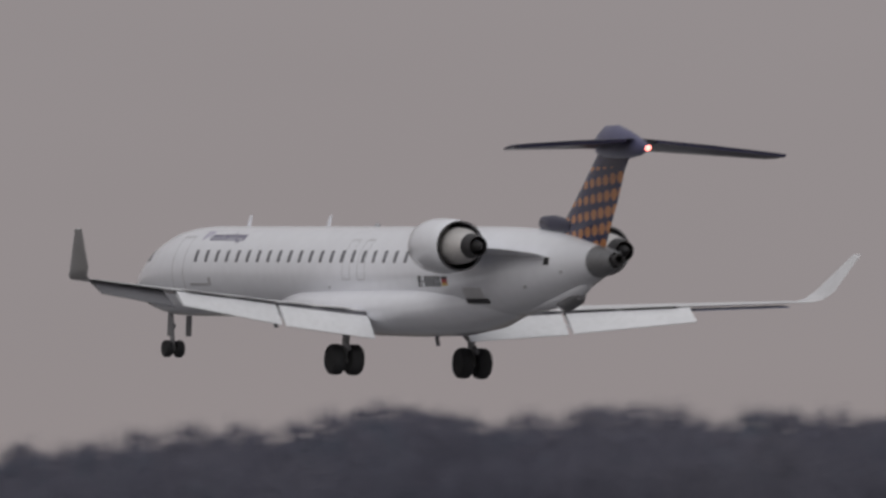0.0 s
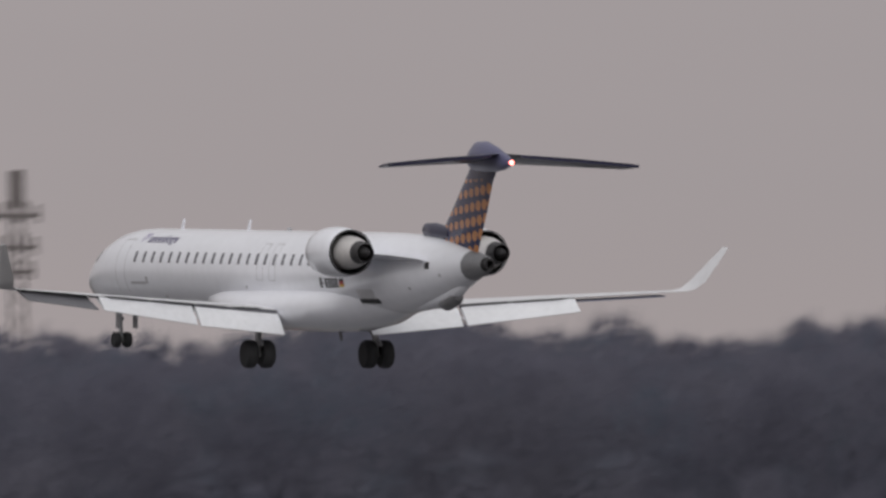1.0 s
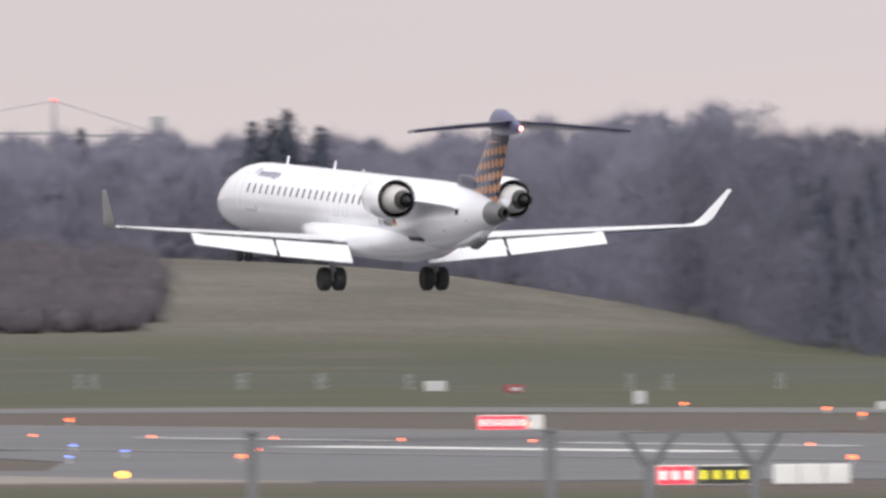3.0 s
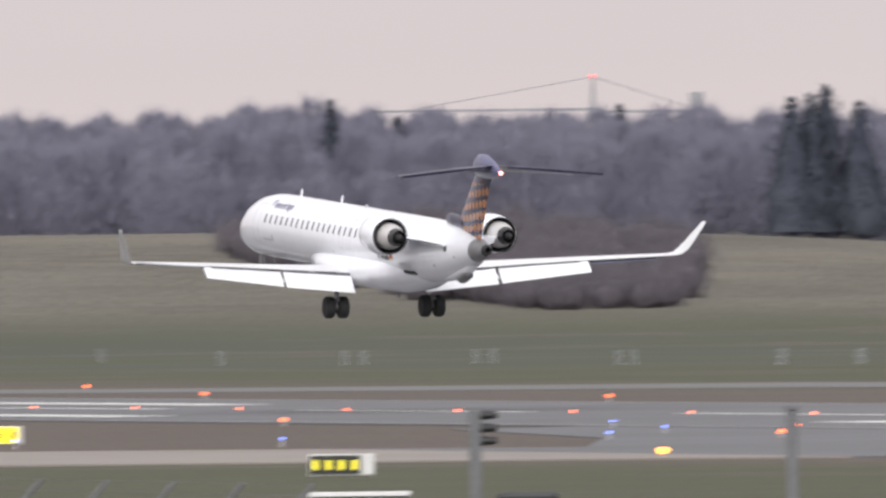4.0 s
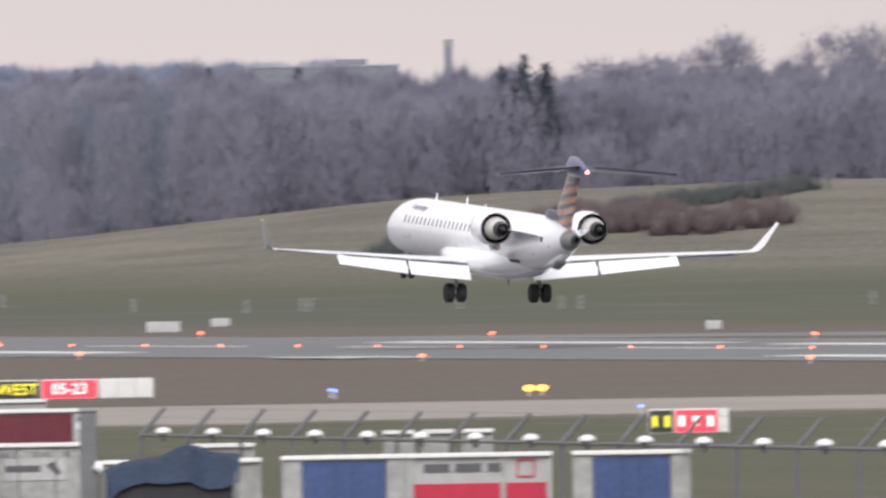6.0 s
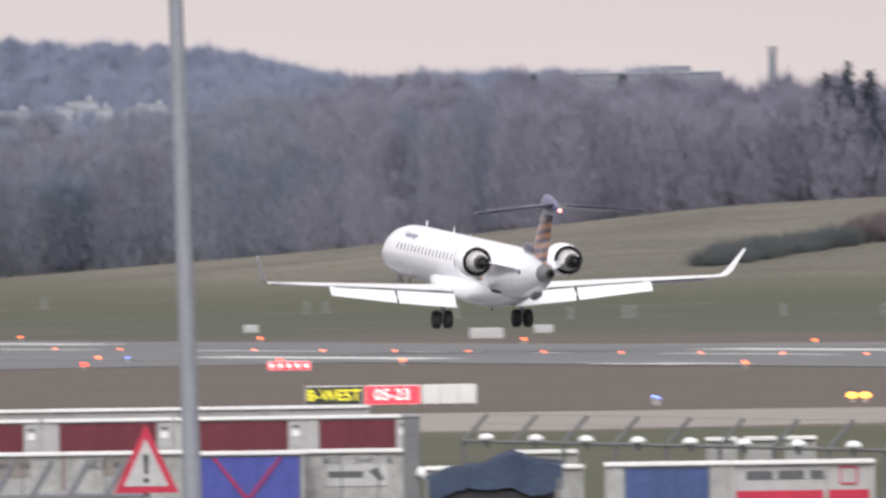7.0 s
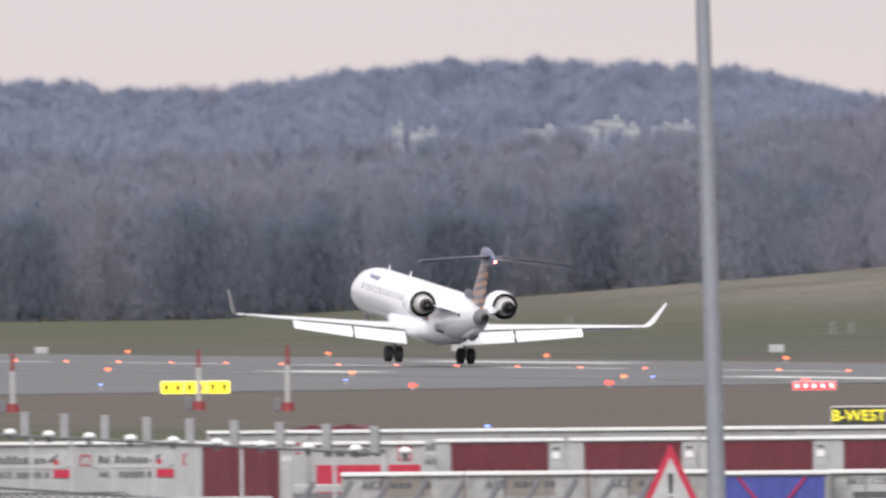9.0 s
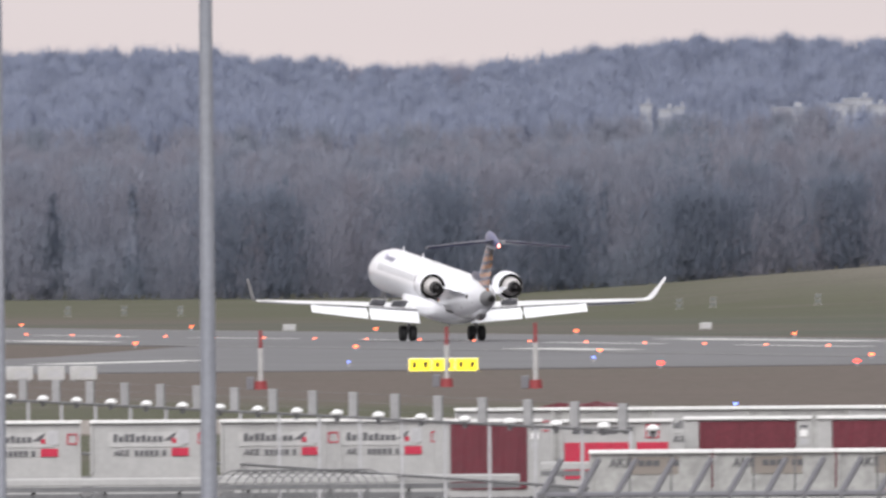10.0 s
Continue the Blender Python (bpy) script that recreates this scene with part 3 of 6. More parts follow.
            ail = part("aileron", loft(rg), M_AILERON, wing, "shaded grey aileron on the left wing")
            MOVING["aileron"] = ail
        # flap track fairings
        for x, y, z in ((2.9, -0.2, 1.66), (4.6, -0.5, 1.76), (6.5, -0.95, 1.93)):
            part("flap_fairing", loft([[(s * x + r * cos(2 * pi * i / 8), y + dy, z + dz + 0.8 * r * sin(2 * pi * i / 8)) for i in range(8)] for dy, dz, r in ((1.3, 0.06, 0.03), (0.7, 0.0, 0.10), (0.0, -0.05, 0.10), (-0.7, -0.16, 0.03))]), M_WING, wing, smooth=True)
        # engines
        c = (s * 2.32, 0.37, 3.78)
        nac = part("engine_nacelle", revolve([(-6.85, 0.56), (-6.80, 0.61), (-6.85, 0.66), (-7.1, 0.745), (-7.5, 0.795), (-7.9, 0.81), (-8.5, 0.785), (-9.10, 0.715), (-9.13, 0.69), (-9.05, 0.68)], c, close=True), M_WHITE, jet, "white engine nacelle", smooth=True)
        part("bypass_duct", revolve([(-9.06, 0.685), (-8.6, 0.69), (-8.0, 0.68), (-7.9, 0.30)], c, close=True), M_BLACK, nac, "black nozzle duct", smooth=True)
        part("nozzle_lip", revolve([(-9.02, 0.727), (-9.135, 0.717), (-9.14, 0.69), (-9.05, 0.684)], c, close=True), M_DARKMETAL, nac, "dark nozzle lip", smooth=True)
        part("core_cowl", revolve([(-7.9, 0.50), (-8.8, 0.555), (-9.3, 0.51), (-9.88, 0.375), (-9.89, 0.345), (-9.6, 0.33)], c, close=True), M_STEEL, nac, "brushed metal core cowl", smooth=True)
        part("core_nozzle", revolve([(-9.80, 0.380), (-10.30, 0.30), (-10.31, 0.27), (-10.0, 0.26)], c, close=True), M_DARKMETAL, nac, "sooty core nozzle", smooth=True)
        part("exhaust_plug", revolve([(-9.9, 0.22), (-10.3, 0.17), (-10.55, 0.04), (-10.56, 0.001)], c), M_DARKMETAL, nac, "dark exhaust plug", smooth=True)
        part("intake_fan", revolve([(-7.2, 0.60), (-7.25, 0.2), (-7.0, 0.02)], c), M_DARKMETAL, nac, smooth=True)
        part("intake_lip", revolve([(-6.95, 0.58), (-6.78, 0.61), (-6.84, 0.67), (-7.0, 0.72)], c, close=True), M_STEEL, nac, "polished intake lip", smooth=True)
        rg = []
        for x, yl, yt, z, th in ((0.9, -6.4, -11.6, 3.52, 0.11), (1.2, -6.5, -11.5, 3.60, 0.10), (1.6, -6.6, -10.4, 3.70, 0.09), (2.2, -6.8, -8.7, 3.78, 0.07)):
            rg.append(airfoil(yl, yt, z, th, s * x))
        part("pylon", loft(rg), M_WHITE, nac, "white engine pylon", smooth=True)
    # fin, bullet and tailplane
    def fin_ring(le, te, z, th):
        return [(p[2], p[1], z) for p in airfoil(le, te, 0.0, th, 0)]

    def centred(ring):
        m = (max(p[0] for p in ring) + min(p[0] for p in ring)) / 2
        return [(p[0] - m, p[1], p[2]) for p in ring]

    fin = [centred(fin_ring(le, te, z, th)) for le, te, z, th in ((-9.9, -13.65, 3.55, 0.22), (-10.5, -14.0, 4.25, 0.19), (-11.6, -14.55, 5.2, 0.17), (-12.55, -14.95, 6.05, 0.15), (-13.1, -15.4, 6.55, 0.14))]
    part("fin", loft(fin), M_DOTS, jet, "navy fin with rows of orange dots", smooth=True)
    part("dorsal_intake", loft([oval(y, z, w, h, 16) for y, z, w, h in ((-9.35, 4.50, 0.13, 0.17), (-9.40, 4.50, 0.17, 0.22), (-10.2, 4.48, 0.20, 0.26), (-11.4, 4.40, 0.12, 0.2))]), M_NAVY, jet, "navy air intake at the fin root", smooth=True)
    part("fin_cap", loft([oval(y, z, w, h, 20) for y, z, w, h in ((-12.95, 6.72, 0.03, 0.04), (-13.1, 6.78, 0.15, 0.30), (-13.6, 6.84, 0.24, 0.47), (-14.4, 6.84, 0.27, 0.49), (-15.2, 6.76, 0.24, 0.40), (-15.9, 6.70, 0.16, 0.26), (-16.4, 6.68, 0.07, 0.12), (-16.45, 6.68, 0.02, 0.03))]), M_NAVYLT, jet, "blue-grey bullet fairing on the fin", smooth=True)
    for s in (1, -1):
        rg = [airfoil(le, te, z - 0.5 * k, th, s * x, drop=-k) for x, le, te, z, th, k in ((0.15, -13.5, -15.85, 6.80, 0.19, 0.26), (2.2, -14.55, -16.25, 6.69, 0.15, 0.22), (4.1, -15.55, -16.65, 6.56, 0.105, 0.15), (4.27, -15.9, -16.72, 6.55, 0.06, 0.10))]
        part("tailplane", loft(rg), M_NAVY, jet, "navy tailplane", smooth=True)
        rg = [[(s * x, y0, z + .012), (s * x, y1, z + 0.005), (s * x, y1, z - 0.085), (s * x, y0, z - .095)] for x, y0, y1, z in ((0.5, -15.75, -16.0, 6.90), (4.2, -16.5, -16.78, 6.61))]
        part("elevator", loft(rg), M_NAVY, jet, "navy elevator edge")
    bm = bmesh.new()
    bmesh.ops.create_uvsphere(bm, u_segments=12, v_segments=8, radius=0.075, matrix=Matrix.Translation((0, -16.48, 6.66)))
    part("tail_light", bm, lamp_material("tail_beacon", (1.0, 0.22, 0.18), 12.0), jet, "glowing red tail light", smooth=True)
    bm = bmesh.new()
    bmesh.ops.create_uvsphere(bm, u_segments=10, v_segments=6, radius=0.09, matrix=Matrix.Translation((0, 2.5, 4.43)))
    part("beacon", bm, M_LINE, jet, smooth=True)
    # undercarriage
    for s in (1, -1):
        x = s * 2.05
        leg = part("main_gear", tube((x, 0.0, 0.42), (s * 1.95, 0.05, 1.95), 0.10, 0.13), M_STRUT, jet, "grey main landing gear leg", smooth=True)
        part("axle", tube((x - 0.36, 0, 0.43), (x + 0.36, 0, 0.43), 0.07), M_STRUT, leg)
        part("brace", tube((x, 0.05, 1.0), (s * 1.35, 0.2, 1.75), 0.05), M_STRUT, leg)
        part("torque_link", box((0.12, 0.35, 0.10), (x, -0.22, 0.85), Matrix.Rotation(radians(35), 4, "X"), 0.02), M_STRUT, leg)
        part("gear_door", box((0.05, 0.62, 0.75), (x + s * 0.30, 0.1, 1.62), Matrix.Rotation(radians(s * 14), 4, "Y"), 0.02), M_WING, leg)
        for k in (-0.29, 0.29):
            build_wheel("tyre", x + k, 0.0, 0.455, 0.455, 0.38, leg)
    leg = part("nose_gear", tube((0, 17.45, 0.70), (0, 17.75, 2.0), 0.07, 0.09), M_STRUT, jet, "grey nose landing gear leg", smooth=True)
    part("nose_axle", tube((-0.26, 17.45, 0.73), (0.26, 17.45, 0.73), 0.05), M_STRUT, leg)
    for k in (-0.19, 0.19):
        build_wheel("tyre", k, 17.45, 0.73, 0.26, 0.22, leg)
    for k in (-0.30, 0.30):
        part("nose_gear_door", box((0.03, 0.40, 0.62), (k, 17.0, 1.42), None, 0.01), M_CONE, leg)
    part("landing_light", box((0.24, 0.10, 0.14), (0, 17.6, 1.42), None, 0.03), M_RIM, leg)
    # cabin windows, doors and panel lines
    for s in (1, -1):
        k = 0
        for i in range(25):
            y = 12.9 - 0.772 * i
            if y < -5.6:
                break
            part("cabin_window", skin_patch(y - 0.10, y + 0.10, 3.31, 3.66, s, 0.012, 2, 4), M_GLASS, body, "dark cabin window" if k == 0 else "")
            k += 1
        for y in (1.7, 0.62):
            for a, b, z0, z1 in ((y - 0.28, y - 0.255, 2.80, 3.98), (y + 0.255, y + 0.28, 2.80, 3.98), (y - 0.28, y + 0.28, 3.97, 3.995), (y - 0.28, y + 0.28, 2.80, 2.825)):
                part("exit_outline", skin_patch(a, b, z0, z1, s, 0.006, 1, 6), M_LINE, body)
        for a, b, z0, z1 in ((13.75, 13.78, 2.35, 4.05), (14.6, 14.63, 2.35, 4.05), (13.75, 14.63, 4.04, 4.07)):
            part("door_outline", skin_patch(a, b, z0, z1, s, 0.006, 2, 8), M_LINE, body)
        # the name on the cabin roof: a plain emblem and letter-sized bars
        for k in range(3):
            part("emblem_stroke", skin_patch(13.05 - 0.16 * k, 13.13 - 0.16 * k, 3.98 + 0.05 * k, 4.24, s, 0.008, 1, 4, 0.5), M_EMBLEM, body)
        y = 12.55
        for w, h0, h1 in ((0.24, 3.95, 4.13), (0.22, 3.95, 4.13), (0.14, 3.95, 4.13), (0.24, 3.95, 4.13), (0.32, 3.95, 4.13), (0.08, 3.95, 4.19), (0.24, 3.95, 4.13), (0.24, 3.88, 4.13), (0.20, 3.95, 4.13)):
            for f0, f1 in ((0.0, 0.36), (0.64, 1.0)) if w > 0.2 else ((0.0, 1.0),):
                part("lettering_bar", skin_patch(y - w * f1, y - w * f0, h0, h1, s, 0.008, 1, 3, 0.3), M_LETTER, body)
            if w > 0.2:
                part("lettering_bar", skin_patch(y - w, y, h1 - 0.055, h1, s, 0.009, 1, 1, 0.3), M_LETTER, body)
            y -= w + 0.075
        # registration as plain bars, and a small flag
        y = -3.5
        for w in (0.22, 0.10, 0.22, 0.22, 0.22, 0.22):
            if w < 0.2:
                part("registration_bar", skin_patch(y - w, y, 2.75, 2.80, s, 0.008, 1, 1), M_BLACK, body)
            else:
                for f0, f1 in ((0.0, 0.34), (0.62, 0.96)):
                    part("registration_bar", skin_patch(y - w * f1, y - w * f0, 2.62, 2.93, s, 0.008, 1, 3), M_BLACK, body)
                part("registration_bar", skin_patch(y - w, y, 2.88, 2.93, s, 0.009, 1, 1), M_BLACK, body)
            y -= w + 0.07
        for z0, z1, mt in ((2.84, 2.92, M_BLACK), (2.74, 2.84, material("flag_red", (0.5, 0.03, 0.03), 0.5)), (2.66, 2.74, material("flag_gold", (0.7, 0.45, 0.03), 0.5))):
            part("flag_stripe", skin_patch(y - 0.42, y - 0.05, z0, z1, s, 0.008, 1, 2), mt, body)
        part("small_port", skin_patch(-11.62, -11.38, 3.28, 3.50, s, 0.01, 2, 3), M_BLACK, body)
        part("service_panel", skin_patch(12.0, 13.3, 2.60, 2.68, s, 0.008, 3, 2), M_LINE, body)
        part("small_hatch", skin_patch(11.75, 11.95, 2.62, 2.85, s, 0.008, 2, 3), M_LINE, body)
        part("cockpit_window", skin_patch(16.9, 17.55, 3.32, 3.62, s, 0.012, 3, 3), M_GLASS, body)
        part("air_outlet", skin_patch(-7.75, -6.45, 2.18, 2.30, s, 0.05, 3, 3), M_BLACK, body, "dark air outlet")
        part("outlet_frame", skin_patch(-7.65, -6.45, 2.30, 2.60, s, 0.012, 3, 3), M_PANEL, body, "grey outlet panel")
        for yy, zz in ((-10.2, 2.62), (-4.4, 3.30), (10.6, 2.2), (3.0, 2.55), (-12.2, 3.05)):
            part("drain_mast", skin_patch(yy - 0.05, yy + 0.05, zz, zz + 0.08, s, 0.03, 1, 1), M_LINE, body)
    # aerials
    for y, z, h in ((12.1, 4.40, 0.34), (6.2, 4.40, 0.34)):
        part("aerial", loft([[(dx, y - 0.10 - k * 0.13 + dy, z + k * h) for dx, dy in ((-0.02, -0.10), (0.02, -0.10), (0.02, 0.13 - 0.1 * k), (-0.02, 0.13 - 0.1 * k))] for k in (0, 1)]), M_WHITE, jet)
    part("belly_aerial", loft([[(dx, 9.9 - k * 0.18 + dy, 1.76 - k * 0.36) for dx, dy in ((-0.02, -0.09), (0.02, -0.09), (0.02, 0.12), (-0.02, 0.12))] for k in (0, 1)]), M_DARKWING, jet)
    part("belly_aerial", loft([[(dx, -2.0 - k * 0.14 + dy, 1.22 - k * 0.30) for dx, dy in ((-0.02, -0.09), (0.02, -0.09), (0.02, 0.12), (-0.02, 0.12))] for k in (0, 1)]), M_DARKWING, jet)
    return jet


airliner = build_airliner()

# seconds, way along the runway, height, pitch, bank
FLIGHT = [(0.0, 570.4, 13.13, 1.34, 2.04), (0.5, 604.2, 11.81, 1.36, 1.41), (1.0, 637.1, 10.48, 1.36, 0.68), (1.5, 670.5, 9.20, 1.51, 0.37),
          (2.0, 704.1, 7.90, 2.05, 0.0), (2.5, 737.6, 6.73, 2.17, 0.08), (2.7, 750.9, 6.34, 2.21, 0.30), (3.8, 825.5, 4.20, 2.92, 0.01),
          (4.0, 838.9, 3.88, 3.03, -0.19), (4.5, 873.0, 3.36, 2.78, 0.55), (5.0, 906.4, 2.89, 2.58, 1.28), (5.5, 939.5, 2.55, 2.26, 1.57),
          (6.8, 1023.5, 1.44, 2.82, 0.19), (7.0, 1036.2, 1.28, 3.08, -0.07), (7.5, 1068.5, 1.02, 3.13, -0.70), (8.0, 1101.0, 0.71, 3.70, -0.47),
          (8.5, 1133.9, 0.43, 3.94, 1.76), (9.0, 1165.9, 0.25, 3.68, 2.20), (9.5, 1197.1, 0.16, 3.88, 2.10), (10.0, 1227.8, 0.07, 3.91, 0.2)]


# ---- woods ----
def tree_arrays(rng, n_twigs, base, height, spread, conifer=False, low=0.20, size=1.0, core=0.72, lobes=0, full=False):
    """One tree as (vertices, quads of trunk, limbs and the dense inner crown, triangles of twigs)."""
    vs, quads = [], []

    def spar(p, q, r0, r1):
        k = len(vs)
        for c, r in ((p, r0), (q, r1)):
            for i in range(3):
                a = 2.09 * i
                vs.append((c[0] + r * cos(a), c[1] + r * sin(a), c[2]))
        for i in range(3):
            quads.append((k + i, k + (i + 1) % 3, k + 3 + (i + 1) % 3, k + 3 + i))

    def skin(rings):
        k, seg = len(vs), len(rings[0])
        for r in rings:
            vs.extend(r)
        for j in range(len(rings) - 1):
            for i in range(seg):
                quads.append((k + j * seg + i, k + j * seg + (i + 1) % seg, k + (j + 1) * seg + (i + 1) % seg, k + (j + 1) * seg + i))

    bx, by, bz = base
    spar(base, (bx + rng.normal(0, 0.3), by, bz + height * (0.95 if conifer else 0.6)), height * 0.014, height * 0.004)
    mid = (low + 0.98) / 2
    ph = rng.uniform(0, 6, 4)

    def lump(a, t):
        return 0.86 + 0.13 * np.sin(3 * a + ph[0]) + 0.09 * np.sin(5 * a + 4 * t + ph[1]) + 0.08 * np.sin(2 * a - 6 * t + ph[2])

    def profile(h):
        return spread * (1 - h) ** 0.75 * (0.84 + 0.16 * np.sin(h * 26 + ph[3])) + 0.1

    seg = 9
    ang = [2 * pi * i / seg for i in range(seg)]
    if conifer:
        skin([[(bx + 0.5 * profile(h) * (1 + 0.15 * sin(4 * a + ph[0] + 9 * h)) * cos(a), by + 0.5 * profile(h) * sin(a), bz + height * (0.04 + 0.9 * h)) for a in ang]
              for h in (0.0, 0.15, 0.3, 0.45, 0.6, 0.75, 0.9, 0.99)])
    elif core:
        rings = []
        for t in (-0.99, -0.8, -0.4, 0.0, 0.4, 0.7, 0.9, 0.99):
            r = core * spread * (1 - abs(t) ** 2.6) ** 0.5
            rings.append([(bx + r * lump(a, t) * cos(a), by + r * lump(a, t) * sin(a), bz + height * (mid + (0.93 - mid) * t * (0.92 + 0.12 * sin(2 * a + ph[3])))) for a in ang])
        skin(rings)
    if lobes:
        # an open crown: boughs that fork into lobes of fine twigs
        fork = Vector((bx, by, bz + height * low))
        spar(base, fork, height * 0.016, height * 0.012)
        tips = []
        for i in range(lobes):
            a, t = rng.uniform(0, 2 * pi), rng.uniform(-0.25, 0.95)
            r = spread * (1 - abs(t) ** 2.2) ** 0.5 * rng.uniform(0.55, 0.95)
            p = Vector((bx + r * cos(a), by + r * sin(a), bz + height * (mid + (0.94 - mid) * t)))
            knee = fork.lerp(p, 0.5) + Vector((0, 0, height * 0.06))
            spar(fork, knee, height * 0.007, height * 0.005)
            spar(knee, p, height * 0.005, height * 0.002)
            tips.append(p)
        pick = rng.integers(0, lobes, n_twigs)
        pts = np.array([tuple(p) for p in tips])[pick] + rng.normal(0, 1, (n_twigs, 3)) * spread * np.array((0.15, 0.15, 0.12))
        x, y, zc = pts.T
        da = np.arctan2(y - by, x - bx) + rng.normal(0, 0.8, n_twigs)
        L, W = size * rng.uniform(0.6, 1.5, n_twigs), size * rng.uniform(0.08, 0.18, n_twigs)
        rise = rng.uniform(0.0, 1.0, n_twigs)
    else:
        a = rng.uniform(0, 2 * pi, n_twigs)
        da = a + rng.normal(0, 0.7, n_twigs)
        if conifer:
            h = rng.uniform(0, 1, n_twigs) ** 1.2
            rad = profile(h) * rng.uniform(0.35, 1.08, n_twigs)
            zc = bz + height * (0.05 + 0.93 * h)
            L, W, rise = size * rng.uniform(0.5, 1.1, n_twigs), size * rng.uniform(0.15, 0.35, n_twigs), rng.uniform(-0.4, 0.5, n_twigs)
        else:
            t = rng.uniform(-1, 1, n_twigs) if full else 1 - 1.75 * rng.uniform(0, 1, n_twigs) ** 1.25
            inner = 0.1 if full else 0.62
            rad = spread * lump(a, t) * np.sqrt(1 - np.abs(t) ** (8 if full else 2.6)) * rng.uniform(inner, 1.06, n_twigs)
            zc = bz + height * (mid + (0.95 - mid) * t)
            L, W, rise = size * rng.uniform(0.7, 1.6, n_twigs), size * rng.uniform(0.10, 0.22, n_twigs), rng.uniform(0.7, 2.0, n_twigs) * 0.7
        x, y = bx + rad * np.cos(a), by + rad * np.sin(a)
    lean = 0.6 if conifer else 0.28
    dx, dy, dz = np.cos(da) * L * lean, np.sin(da) * L * lean, L * rise
    px, py = -np.sin(da) * W, np.cos(da) * W
    A = np.stack([x - px * 0.5, y - py * 0.5, zc], 1)
    B = np.stack([x + px * 0.5, y + py * 0.5, zc], 1)
    C = np.stack([x + dx, y + dy, zc + dz], 1)
    return np.array(vs), np.array(quads), np.stack([A, B, C], 1).reshape(-1, 3)


class Thicket:
    """Gathers trees into one mesh."""

    def __init__(self):
        self.wood, self.quads, self.twigs, self.k = [], [], [], 0

    def put(self, arrays):
        vs, quads, tw = arrays
        self.wood.append(vs)
        self.quads.append(quads + self.k)
        self.twigs.append(tw)
        self.k += len(vs)

    def mesh(self, name):
        wood, quads, tw = np.concatenate(self.wood), np.concatenate(self.quads), np.concatenate(self.twigs)
        nw, nq, nt = len(wood), len(quads), len(tw) // 3
        co = np.concatenate([wood, tw]).astype(np.float32)
        loops = np.concatenate([quads.ravel(), nw + np.arange(nt * 3)]).astype(np.int32)
        start = np.concatenate([np.arange(nq) * 4, nq * 4 + np.arange(nt) * 3]).astype(np.int32)
        me = bpy.data.meshes.new(name)
        me.vertices.add(len(co))
        me.vertices.foreach_set("co", co.ravel())
        me.loops.add(len(loops))
        me.loops.foreach_set("vertex_index", loops)
        me.polygons.add(len(start))
        me.polygons.foreach_set("loop_start", start)
        me.polygons.foreach_set("use_smooth", np.arange(len(start)) < nq)
        me.update(calc_edges=True)
        return me


FRONT = [(9.0, 4.2), (11.5, 4.6), (12.5, 4.8), (13.3, 5.2), (14.0, 7.2), (14.3, 20.0), (40.0, 20.0)]   # near belt below the far rise


